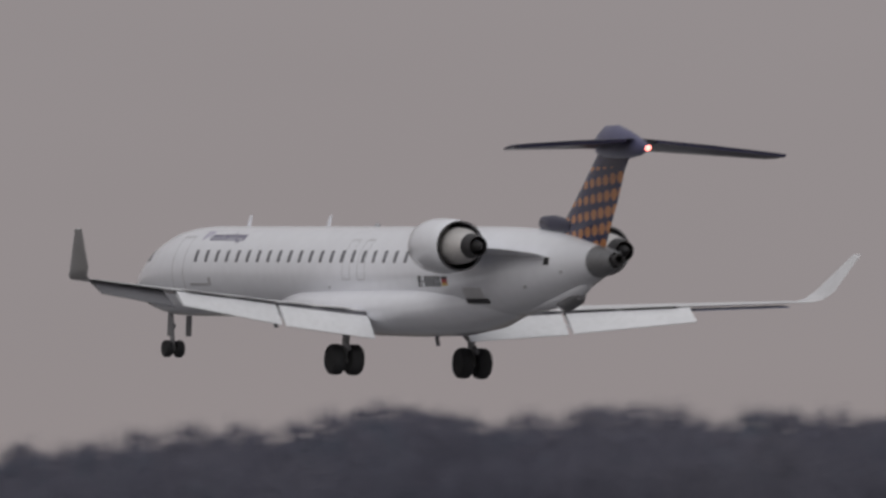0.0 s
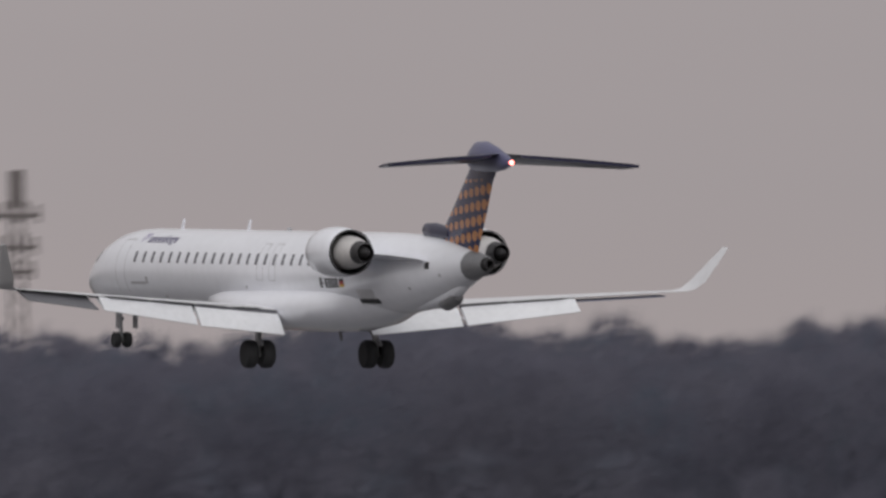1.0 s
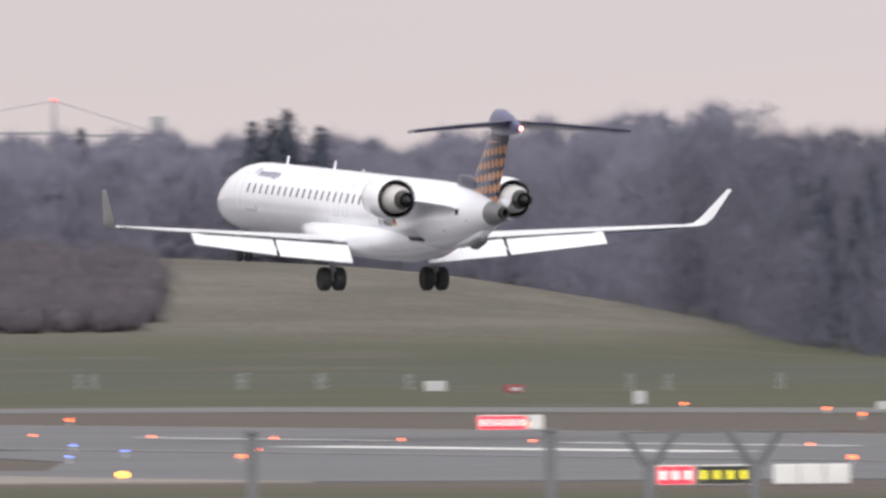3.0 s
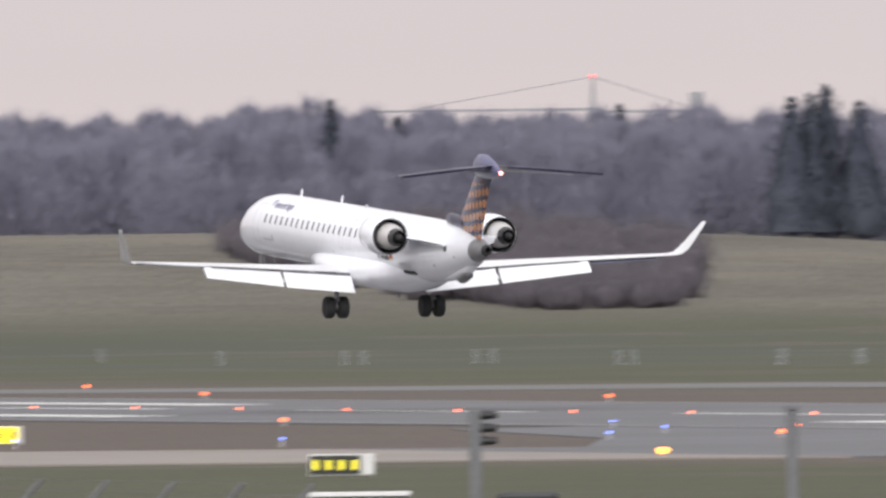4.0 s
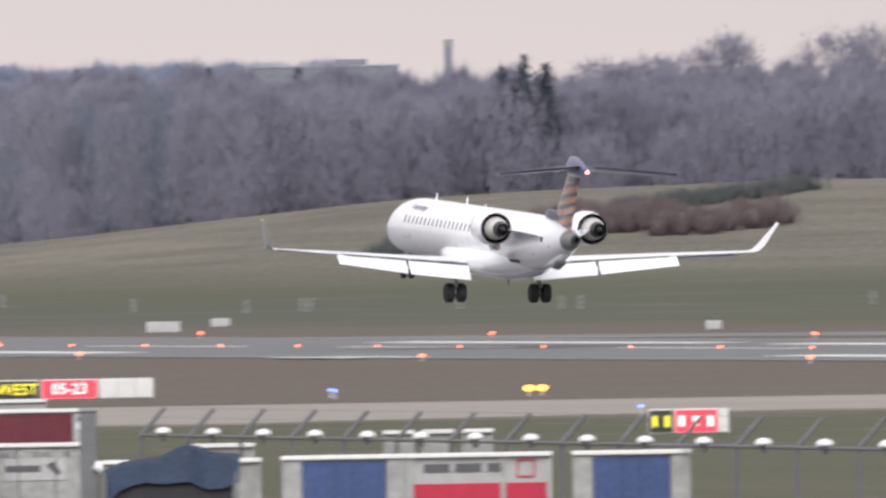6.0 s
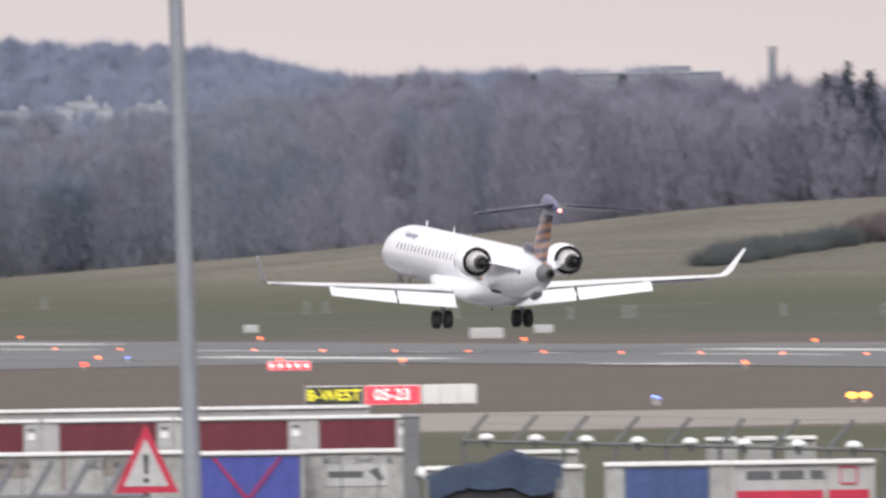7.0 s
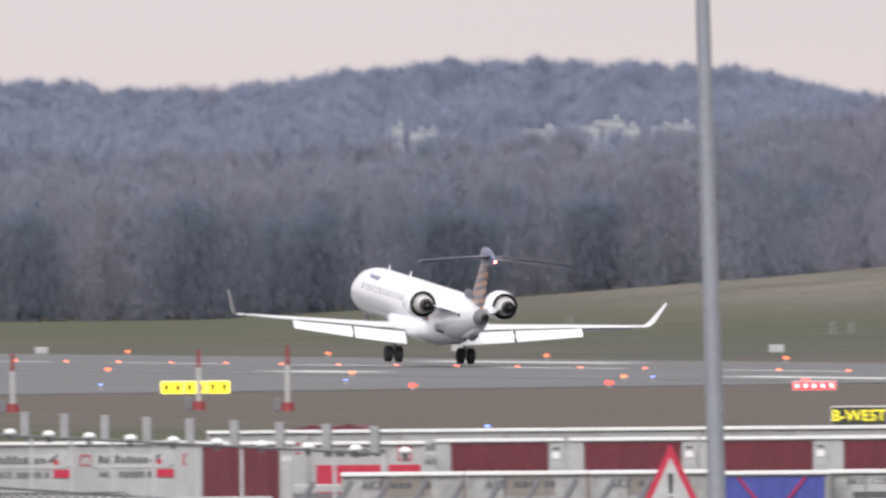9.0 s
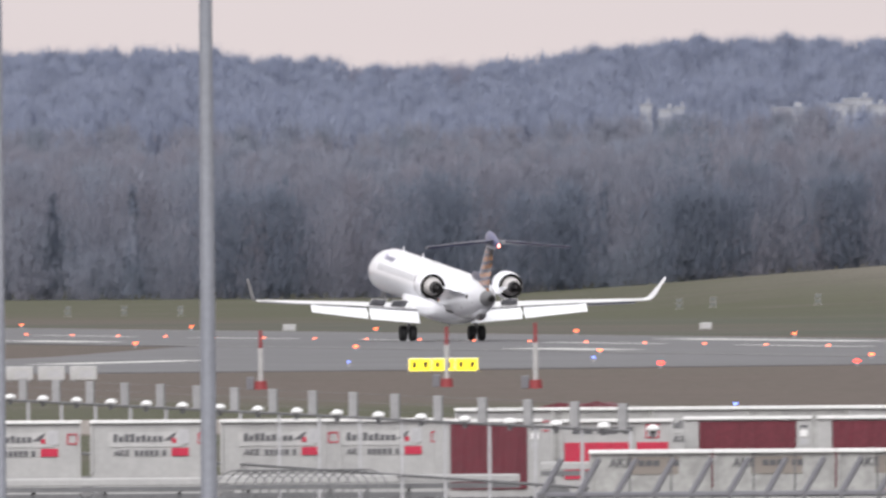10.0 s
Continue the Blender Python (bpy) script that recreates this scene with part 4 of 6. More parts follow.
def build_woods():
    rng = np.random.default_rng(7)
    belts = {False: Thicket(), True: Thicket()}
    far, slope, con, near_con = Thicket(), Thicket(), Thicket(), Thicket()
    az = 9.6
    while az < 28.5:
        dist0 = 2330 if az < 13.5 else (2330 + (1960 - 2330) * sstep(13.5, 14.6, az)) - 300 * sstep(19.4, 20.6, az)
        top_el = min(smooth_curve(SKYLINE, az, 0.04) + 0.12, curve_at(FRONT, az))
        front = slope if az < 13.9 else belts[az > 19.75]
        evergreen = 0.05 + 0.55 * sstep(19.9, 20.3, az) * sstep(21.9, 21.5, az)
        for row in range(6):
            d = dist0 + row * 20 + rng.uniform(-8, 8)
            a = az + rng.uniform(-0.07, 0.07)
            z = ground_z(a, d)
            el = top_el * (1 - 0.05 * (5 - row) * rng.uniform(0.4, 1.3)) + rng.normal(0, 0.17)
            h = EYE[2] + el * d / 1000 - z
            if h < 4:
                continue
            p = tuple(bearing_point(a, d, z))
            if rng.uniform() < evergreen:
                (near_con if az > 19.75 else con).put(tree_arrays(rng, 620, p, h * rng.uniform(0.75, 0.97), h * 0.2, True))
            else:
                front.put(tree_arrays(rng, 900 if row > 2 else 1300, p, h, h * rng.uniform(0.24, 0.36), low=0.10 if row > 2 else 0.0, core=0.66 if row > 2 else 0, full=row < 3))
        for row in range(3):        # undergrowth along the wood's edge
            d = dist0 - 14 + row * 16
            a = az + rng.uniform(-0.08, 0.08)
            p = tuple(bearing_point(a, d, ground_z(a, d) - 0.8))
            front.put(tree_arrays(rng, 480, p, rng.uniform(5, 12), rng.uniform(3.5, 5), low=0.0, core=0, full=True, size=0.85))
        for row in range(2):        # dense inside of the wood
            d = dist0 + 135 + row * 12
            a = az + rng.uniform(-0.06, 0.06)
            z = ground_z(a, d)
            h = (EYE[2] + top_el * d / 1000 - z) * rng.uniform(0.84, 0.93)
            if h > 4:
                front.put(tree_arrays(rng, 500, tuple(bearing_point(a, d, z)), h, 5.0, low=0.0, core=0.85))
        az += 0.115
    az = 9.6
    while az < 14.9:
        top_el = smooth_curve(SKYLINE, az, 0.04) + 0.08
        for row in range(9):
            d = 2650 + row * 105 + rng.uniform(-40, 40)
            a = az + rng.uniform(-0.06, 0.06)
            z = ground_z(a, d)
            el = lerp(curve_at(FRONT, az) if az < 13.9 else 4.5, top_el, (row / 8) ** 0.8) + rng.normal(0, 0.16)
            el = min(el, top_el + 0.2)
            if 12.68 < a < 13.62 and d < 2915:      # houses show above the lower trees
                el = min(el, 5.95 + rng.uniform(0, 0.45))
            h = EYE[2] + el * d / 1000 - z
            if h < 4:
                continue
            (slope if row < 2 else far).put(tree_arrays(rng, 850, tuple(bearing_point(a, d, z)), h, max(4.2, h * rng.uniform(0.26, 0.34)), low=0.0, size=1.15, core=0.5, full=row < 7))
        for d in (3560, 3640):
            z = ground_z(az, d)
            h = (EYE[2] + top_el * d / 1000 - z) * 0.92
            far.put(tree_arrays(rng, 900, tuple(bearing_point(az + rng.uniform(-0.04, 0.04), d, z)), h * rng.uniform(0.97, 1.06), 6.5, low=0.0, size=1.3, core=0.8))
        az += 0.085
    for a, el, w in ((13.90, 3.7, 0.18), (14.21, 5.8, 0.06), (14.36, 6.5, 0.07), (12.53, 2.7, 0.13), (12.92, 2.7, 0.14), (12.85, 6.1, 0.03), (13.72, 4.6, 0.05), (11.7, 3.0, 0.12), (12.2, 3.4, 0.10), (13.3, 3.2, 0.10)):
        for i in range(int(w / 0.012)):     # evergreen clumps on the slope
            b = a + rng.normal(0, w * 0.5)
            d = 2318 + rng.uniform(-4, 4) if b < 13.5 else 2318 - 350 * sstep(13.5, 14.6, b)
            z = ground_z(b, d)
            h = EYE[2] + (el - abs(b - a) * 3 + rng.normal(0, 0.3)) * d / 1000 - z
            if h > 3:
                con.put(tree_arrays(rng, 420, tuple(bearing_point(b, d, z)), h, h * rng.uniform(0.2, 0.3), low=0.0, core=0, full=True))
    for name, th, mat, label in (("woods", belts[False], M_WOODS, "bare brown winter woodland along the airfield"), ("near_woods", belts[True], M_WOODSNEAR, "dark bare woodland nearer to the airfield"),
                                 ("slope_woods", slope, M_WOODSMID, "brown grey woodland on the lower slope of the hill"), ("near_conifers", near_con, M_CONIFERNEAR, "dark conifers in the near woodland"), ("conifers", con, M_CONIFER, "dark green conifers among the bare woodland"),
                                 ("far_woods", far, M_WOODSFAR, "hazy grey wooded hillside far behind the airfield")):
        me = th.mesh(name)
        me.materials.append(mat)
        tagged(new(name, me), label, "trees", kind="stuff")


build_woods()


# ---- runway paint and lights ----
def stripe(x0, x1, y0, y1, z=0.072, mat=None):
    slab("runway_marking", [(x0, y0), (x1, y0), (x1, y1), (x0, y1)], z, mat or M_MARK, "", "", 0.008, runway)


for k in range(30):
    y = 520 + 50 * k
    stripe(CENTRE - 0.45, CENTRE + 0.45, y, y + 30)
stripe(CENTRE - 22.4, CENTRE - 21.5, 420, 2300, mat=M_WORNMARK)
stripe(CENTRE + 21.5, CENTRE + 22.4, 420, 2300, mat=M_WORNMARK)
for x0, x1, y0, y1 in ((249.5, 252.5, 826, 872), (249.0, 252.0, 986, 1032), (241.6, 245.4, 910, 925), (275.5, 278.5, 975, 1035), (274.0, 277.0, 892, 958), (247.5, 250.5, 1108, 1130),
                       (247.5, 250.5, 1248, 1272), (278.5, 281.5, 1180, 1230), (252.0, 255.0, 700, 745), (276.0, 279.0, 700, 745)):
    stripe(x0, x1, y0, y1)
slab("taxiway_marking", [(199, 1016), (201, 1014), (213, 1038), (211, 1040)], 0.06, M_MARK, "worn white line on the turn-off", "marking", 0.01)

_bm = bmesh.new()
bmesh.ops.create_uvsphere(_bm, u_segments=10, v_segments=6, radius=1.0)
LAMP_ME = bpy.data.meshes.new("lamp_glass")
_bm.to_mesh(LAMP_ME)
_bm.free()
LAMP_MES = {}


def lamp_mesh(mat):
    if mat.name not in LAMP_MES:
        me = LAMP_ME.copy()
        me.materials.append(mat)
        me.polygons.foreach_set("use_smooth", [True] * len(me.polygons))
        LAMP_MES[mat.name] = me
    return LAMP_MES[mat.name]


_st = tube((0, 0, 0), (0, 0, 0.3), 0.05, 0.04, 8)
STEM_ME = bpy.data.meshes.new("stem")
_st.to_mesh(STEM_ME)
_st.free()
STEM_ME.materials.append(M_LINE)


def airfield_light(x, y, mat, r, z, label, group, stem=True, z0=0.0):
    t = thing("airfield_light", (x, y, z0), label, "light", group)
    g = new("lamp_glass", lamp_mesh(mat))
    g.parent = t
    g.matrix_basis = Matrix.LocRotScale((0, 0, z), None, (r * 1.15, r * 1.15, r * 0.62))
    if stem:
        s = new("stem", STEM_ME)
        s.parent = t
        s.matrix_basis = Matrix.LocRotScale((0, 0, 0), None, (1, 1, max(0.3, z / 0.3)))
    return t


for k in range(-54, 14):
    airfield_light(CENTRE, 1369.1 + 15 * k, M_PINK, 0.085, 0.05, "small flush pale red light on the runway centreline", "runway centreline lights", False, 0.06)
for k in range(10, 28):
    for s in (-1, 1):
        airfield_light(CENTRE + s * 26.1, 49.0 + 60 * k, M_ORANGE, 0.105, 0.25, "glowing orange light on a short stem at the runway edge", "runway edge lights")
for x, y in ((205.3, 953.3), (216.5, 962.5), (226.9, 967.6), (237.4, 972.5)):
    airfield_light(x, y - 8, M_REDLAMP, 0.135, 0.22, "glowing red light on a short stem at the turn-off", "red stop lights")
for x, y in ((348.1, 967.3), (336.8, 916.7), (309.3, 1027.0), (229.2, 680.6), (322.0, 872.0)):
    airfield_light(x, y, M_ORANGE, 0.105, 0.25, "glowing orange light beside the far taxiway", "taxiway edge lights")
for x, y in ((191.5, 697.6), (191.95, 697.6), (203.3, 614.9)):
    airfield_light(x, y, M_AMBER, 0.16, 0.25, "twin amber guard light beside the taxiway", "guard lights")
for x, y in ((206.3, 982.9), (222.6, 1003.8), (238.2, 1006.3), (161.6, 709.2), (184.9, 706.2), (186.2, 711.7), (172.6, 624.2), (203.5, 691.9), (210.6, 685.0), (192.8, 619.0), (241.1, 742.9), (223.9, 690.9), (233.4, 713.7), (228.7, 607.1)):
    airfield_light(x, y - 8, M_BLUE, 0.062, 0.28, "small blue light on a stem beside the taxiway", "blue taxiway lights")

# ---- signs ----
M_SIGNBOX = material("white_painted_sign_case", (0.66, 0.66, 0.65), 0.5, vary=0.08, scale=2)
M_SIGNBLK = material("black_sign_face", (0.03, 0.032, 0.028), 0.5, vary=0.1)
M_SIGNOCHRE = material("dark_ochre_sign_print", (0.16, 0.12, 0.02), 0.5, vary=0.1)
M_BOXWHITE = material("weathered_white_box", (0.43, 0.428, 0.43), 0.6, vary=0.12, scale=2)
M_RED = material("signal_red_paint", (0.24, 0.03, 0.035), 0.5, vary=0.12, scale=1)


def text_part(body, size, at, mat, parent, name="lettering"):
    cu = bpy.data.curves.new(name, "FONT")
    cu.body, cu.size, cu.extrude, cu.offset = body, size, 0.004, 0.004
    cu.align_x, cu.align_y = "CENTER", "CENTER"
    tmp = bpy.data.objects.new(name, cu)
    scene.collection.objects.link(tmp)
    bpy.context.view_layer.update()
    me = bpy.data.meshes.new_from_object(tmp.evaluated_get(bpy.context.evaluated_depsgraph_get()))
    bpy.data.objects.remove(tmp)
    me.materials.clear()
    me.materials.append(mat)
    ob = new(name, me)
    ob.parent = parent
    ob.matrix_basis = pose(*at, 90, 0, 0)
    return ob


def text_row(body, size, at, mat, parent):
    """Letters one by one, each a part of its own."""
    adv = size * 0.66
    for i, ch in enumerate(body):
        if ch != " ":
            text_part(ch, size, (at[0] + (i - (len(body) - 1) / 2) * adv, at[1], at[2]), mat, parent, "letter")


def airfield_sign(az, d, panels, h, label, group="airfield signs"):
    """panels: (offset, width, face material, text, text material), seen from the stand."""
    p = bearing_point(az, d)
    t = thing("airfield_sign", p, label, "sign", group, rz=-az)
    for off, w, mat, txt, tm in panels:
        part("sign_case", box((w, 0.28, h), (off, 0.16, h / 2 + 0.06), None, 0.02), M_SIGNBOX, t)
        face = part("sign_face", box((w - 0.05, 0.02, h - 0.07), (off, 0.012, h / 2 + 0.06)), mat, t)
        for k in (-0.4, 0.4):
            part("foot", tube((off + k * w, 0.16, 0), (off + k * w, 0.16, 0.08), 0.04, 0.04, 6), M_LINE, t)
        if txt and txt != "bars":
            text_part(txt, h * 0.78, (off, -0.004, h / 2 + 0.06), tm, t)
        elif txt == "bars":
            n = max(2, int(w / 0.34))
            for i in range(n):
                part("lettering_bar", box((w / n * 0.38, 0.008, h * 0.45), (off - w / 2 + (i + 0.5) * w / n, -0.003, h / 2 + 0.06)), tm, t)
    return t


airfield_sign(14.06, 735, [(-1.18, 1.92, M_SIGNBLK, "B-WEST", M_SIGNTEXTY), (0.83, 1.88, M_SIGNRED, "05-23", M_SIGNTEXTW), (2.14, 0.62, M_SIGNBOX, "", None), (2.77, 0.62, M_SIGNBOX, "", None), (3.40, 0.62, M_SIGNBOX, "", None)], 0.68,
              "lit black and red runway sign with white end panels")
airfield_sign(16.483, 728, [(-0.6, 1.2, M_SIGNYEL, "bars", M_SIGNOCHRE), (0.6, 1.2, M_SIGNYEL, "bars", M_SIGNOCHRE), (1.27, 0.12, M_SIGNBOX, "", None)], 0.6, "lit yellow direction sign on the grass")
airfield_sign(12.2, 952, [(-1.03, 1.0, M_SIGNYEL, "bars", M_SIGNOCHRE), (0.0, 1.0, M_SIGNYEL, "bars", M_SIGNOCHRE), (1.03, 1.0, M_SIGNYEL, "bars", M_SIGNOCHRE)], 0.6, "long lit yellow direction sign beside the turn-off")
airfield_sign(15.76, 577, [(-0.6, 0.66, M_SIGNBLK, "bars", M_SIGNTEXTY), (0.34, 1.16, M_SIGNRED, "bars", M_SIGNTEXTW), (1.08, 0.28, M_SIGNBOX, "", None)], 0.66, "lit black and red taxiway sign behind the fence")
airfield_sign(13.85, 940, [(0, 1.88, M_SIGNRED, "bars", M_SIGNTEXTW)], 0.42, "low lit red sign beside the runway")
airfield_sign(19.308, 872, [(0, 1.95, M_SIGNRED, "bars", M_SIGNTEXTW), (1.35, 0.6, M_SIGNBOX, "", None)], 0.6, "lit red runway sign with a white end")
airfield_sign(19.9, 618, [(-1.42, 1.06, M_SIGNRED, "bars", M_SIGNTEXTW), (-0.03, 1.54, M_SIGNBLK, "bars", M_SIGNTEXTY), (1.75, 0.72, M_SIGNBOX, "", None), (2.5, 0.72, M_SIGNBOX, "", None), (3.25, 0.72, M_SIGNBOX, "", None)], 0.58, "lit red and black sign with white end panels")
airfield_sign(17.43, 599, [(-0.1, 1.45, M_SIGNBLK, "bars", M_SIGNTEXTY), (0.82, 0.34, M_SIGNBOX, "", None)], 0.6, "lit black and yellow location sign on the grass")


def marker_box(az, d, w, h, red=False):
    t = thing("marker_box", bearing_point(az, d), "red painted box on the airfield grass" if red else "weathered white box on short feet on the airfield grass", "box", "airfield boxes", rz=-az)
    part("case", box((w, 0.45, h - 0.06), (0, 0, h / 2 + 0.03), None, 0.04), M_RED if red else M_BOXWHITE, t)
    part("panel", box((w * 0.5, 0.02, h * 0.4), (w * 0.1, -0.235, h / 2)), M_LINE, t)
    for k in (-0.36, 0.36):
        part("foot", box((0.08, 0.3, 0.06), (k * w, 0, 0.03)), M_LINE, t)


for az, d, w, h in ((15.845, 1144, 0.84, 0.54), (14.526, 1278, 0.94, 0.57), (14.378, 1219, 1.92, 0.67), (13.75, 1341, 0.92, 0.56), (14.535, 1290, 0.95, 0.51), (20.359, 995, 1.83, 0.44), (19.675, 1062, 0.61, 0.70),
                    (19.13, 1217, 1.22, 0.64), (11.79, 1420, 0.85, 0.5), (12.9, 1400, 0.8, 0.5)):
    marker_box(az, d, w, h)
marker_box(19.339, 1196, 1.01, 0.5, True)
for k in range(3):
    marker_box(11.07 + 0.085 * k, 908, 1.15, 0.66)


M_MARKER = material("weathered_grey_marker", (0.155, 0.165, 0.16), 0.8, vary=0.15, scale=3)


def marker_frame(az, d):
    """A small double-panelled marker on two posts."""
    z = ground_z(az, d)
    t = thing("approach_marker", bearing_point(az, d, z), "pale two-panel marker on posts in the grass", "marker", "far grass markers", rz=-az)
    for k in (-0.17, 0.17):
        part("post", tube((k, 0, 0), (k, 0, 0.9), 0.03, 0.03, 6), M_LINE, t)
    for z0 in (0.32, 0.72):
        part("panel", box((0.42, 0.05, 0.24), (0, -0.04, z0), None, 0.01), M_MARKER, t)


for az, d in ((17.12, 1364), (17.45, 1344), (17.50, 1341), (17.80, 1347), (17.845, 1344), (18.18, 1300), (18.22, 1297), (18.61, 1275), (18.82, 1264), (19.06, 1250), (18.62, 1296), (18.83, 1288),
              (19.65, 1229), (19.75, 1225), (20.05, 1228), (15.17, 1500), (15.44, 1480), (15.49, 1478), (16.27, 1470), (16.33, 1468), (16.8, 1432), (14.75, 1500), (14.77, 1502), (13.9, 1560), (13.95, 1562), (12.83, 1650),
              (12.92, 1650), (13.2, 1640), (11.2, 1750), (11.35, 1750), (11.5, 1740), (14.3, 1520), (14.6, 1500)):
    marker_frame(az, d)


def obstacle_pole(az, d, h):
    t = thing("striped_marker_pole", bearing_point(az, d), "red and white striped marker pole with a red base", "pole", "striped marker poles", rz=-az)
    part("base", tube((0, 0, 0), (0, 0, 0.34), 0.27, 0.24, 14), M_RED, t, "red base", smooth=True)
    part("white_section", tube((0, 0, 0.34), (0, 0, h * 0.70), 0.10, 0.095, 12), M_BOXWHITE, t, "white section", smooth=True)
    part("red_section", tube((0, 0, h * 0.70), (0, 0, h), 0.075, 0.06, 12), M_RED, t, "red top section", smooth=True)
    part("side_box", box((0.3, 0.2, 0.5), (-0.42, 0.1, 0.25), None, 0.03), M_DARKWING, t)


for az, d, h in ((11.713, 849, 2.34), (12.209, 857, 2.41), (12.446, 845, 2.58)):
    obstacle_pole(az, d, h)


# ---- far structures ----
M_LATTICE = material("grey_lattice_steel", (0.30, 0.30, 0.31), 0.6, vary=0.1)
M_MASTSTEEL = material("brownish_grey_mast_steel", (0.17, 0.15, 0.15), 0.6, vary=0.12)
M_WALL = material("pale_rendered_wall", (0.43, 0.425, 0.42), 0.8, vary=0.1, scale=0.3)
# house walls and panes are greyed and blued in colour for haze
M_HOUSE = material("hazed_house_wall", (0.34, 0.35, 0.385), 0.9, vary=0.2, scale=0.3)
M_FARGLASS = material("hazed_window_glass", (0.20, 0.21, 0.25), 0.4, vary=0.1)
M_BRICK = material("dark_brown_brick_wall", (0.10, 0.085, 0.082), 0.85, vary=0.15, scale=0.8)


def build_tower():
    t = thing("control_building", bearing_point(21.615, 1195), "white and brown airfield building with a glazed cab and striped mast", "building", rz=-21.585)
    part("ground_floor", box((12.2, 6, 3.3), (0, 3, 1.65)), M_BRICK, t, "dark brown brick walls")
    for x, w in ((-5.25, 2.0), (-0.6, 2.6), (4.9, 2.2)):
        part("upper_wall_panel", box((w, 0.3, 1.2), (x, -0.16, 2.68), None, 0.03), M_WALL, t, "white wall panel")
        part("lower_wall_panel", box((w, 0.3, 0.85), (x, -0.16, 0.5), None, 0.03), M_WALL, t, "white wall panel")
        win = part("window", box((w * 0.5, 0.1, 1.0), (x, -0.06, 1.5)), M_GLASS, t, "dark window")
        for k in (-0.28, 0.28):
            part("frame", box((0.1, 0.16, 1.05), (x + k * w, -0.08, 1.5)), M_WALL, win)
    part("roof_slab", box((12.5, 6.3, 0.16), (0, 3, 3.38), None, 0.03), M_LINE, t)
    part("annex", box((4.4, 4, 1.3), (8.0, 3, 2.6)), M_BRICK, t)
    part("annex_foot", box((4.2, 3.8, 1.95), (8.0, 3, 0.975)), M_BRICK, t)
    cab = part("cab", loft([[(x0, -0.2, z), (x1, -0.2, z), (x1, 4.5, z), (x0, 4.5, z)] for x0, x1, z in ((-2.7, 4.1, 3.46), (-3.05, 4.45, 4.62))]), M_GLASS, t, "dark glazed cab")
    for i in range(7):
        f = i / 6
        part("mullion", tube((lerp(-2.7, 4.1, f), -0.25, 3.46), (lerp(-3.05, 4.45, f), -0.25, 4.62), 0.18 if i in (0, 6) else 0.10, None, 6), M_WALL, cab)
    part("cab_roof", box((7.9, 5.2, 1.0), (0.7, 2.1, 5.05), None, 0.12), M_WALL, t, "white cab roof edge")
    part("roof_emblem", box((1.0, 0.05, 0.3), (1.6, -0.53, 5.05)), material("ochre_emblem", (0.35, 0.20, 0.05), 0.6), t)
    part("roof_unit", box((2.2, 1.6, 1.2), (4.6, 2.5, 6.1), None, 0.08), M_FARWALL, t)
    mast = part("mast", tube((0.9, 2, 5.5), (0.9, 2, 9.3), 0.24, 0.21, 12), M_DARKWING, t, "dark mast with pale bands")
    for z in (6.35, 7.7):
        part("pale_band", tube((0.9, 2, z), (0.9, 2, z + 0.5), 0.265, 0.26, 12), M_BOXWHITE, mast)
    part("mast_lamp", box((0.55, 0.5, 0.16), (0.9, 1.9, 8.35), None, 0.05), M_REDLAMP, mast, "glowing red lamp")
    part("mast_cap", tube((0.9, 2, 9.3), (0.9, 2, 9.5), 0.5, 0.4, 12), M_BOXWHITE, mast)
    part("porch", box((1.7, 1.0, 1.9), (1.2, -0.9, 0.95), None, 0.05), M_WALL, t, "white porch")
    for x in (-1.6, 2.4):
        part("crate", box((1.3, 0.8, 1.2), (x, -2.2, 1.0), None, 0.08), M_BOXWHITE, t)
        part("crate_foot", box((1.1, 0.7, 0.4), (x, -2.2, 0.2)), M_LINE, t)


build_tower()


def build_mast():
    t = thing("radio_mast", bearing_point(21.82, 1950), "tall grey lattice radio mast with aerial platforms behind the woods", "mast", rz=-21.82)
    for i, (sx, sy) in enumerate(((-1, -1), (1, -1), (1, 1), (-1, 1))):
        part("mast_leg", tube((sx * 1.1, sy * 1.1, 0), (sx * 0.55, sy * 0.55, 37.5), 0.16, 0.12, 6), M_MASTSTEEL, t)
    for k in range(15):
        z0, z1 = 2.5 * k, 2.5 * (k + 1)
        r0, r1 = 1.1 - 0.55 * z0 / 37.5, 1.1 - 0.55 * z1 / 37.5
        for s in (-1, 1):
            part("mast_brace", tube((-r0 * s, -r0, z0), (r1 * s, -r1, z1), 0.07, None, 5), M_MASTSTEEL, t)
            part("mast_brace", tube((s * r0, -r0, z0), (s * r1, r1, z1), 0.07, None, 5), M_MASTSTEEL, t)
    for z, w in ((33.5, 4.4), (30.6, 3.8), (28.4, 3.2)):
        p = part("platform", box((w, w * 0.8, 0.35), (0, 0, z), None, 0.05), M_MASTSTEEL, t)
        for k in range(5):
            part("panel_aerial", box((0.35, 0.3, 1.7), (-w / 2 + 0.2 + k * (w - 0.4) / 4, -w * 0.4, z + 0.1 + 0.3 * (k % 2)), None, 0.04), M_MASTSTEEL, p)
    part("top_cylinder", tube((0, 0, 34.2), (0, 0, 37.6), 0.72, 0.72, 14), M_MASTSTEEL, t, smooth=True)


build_mast()


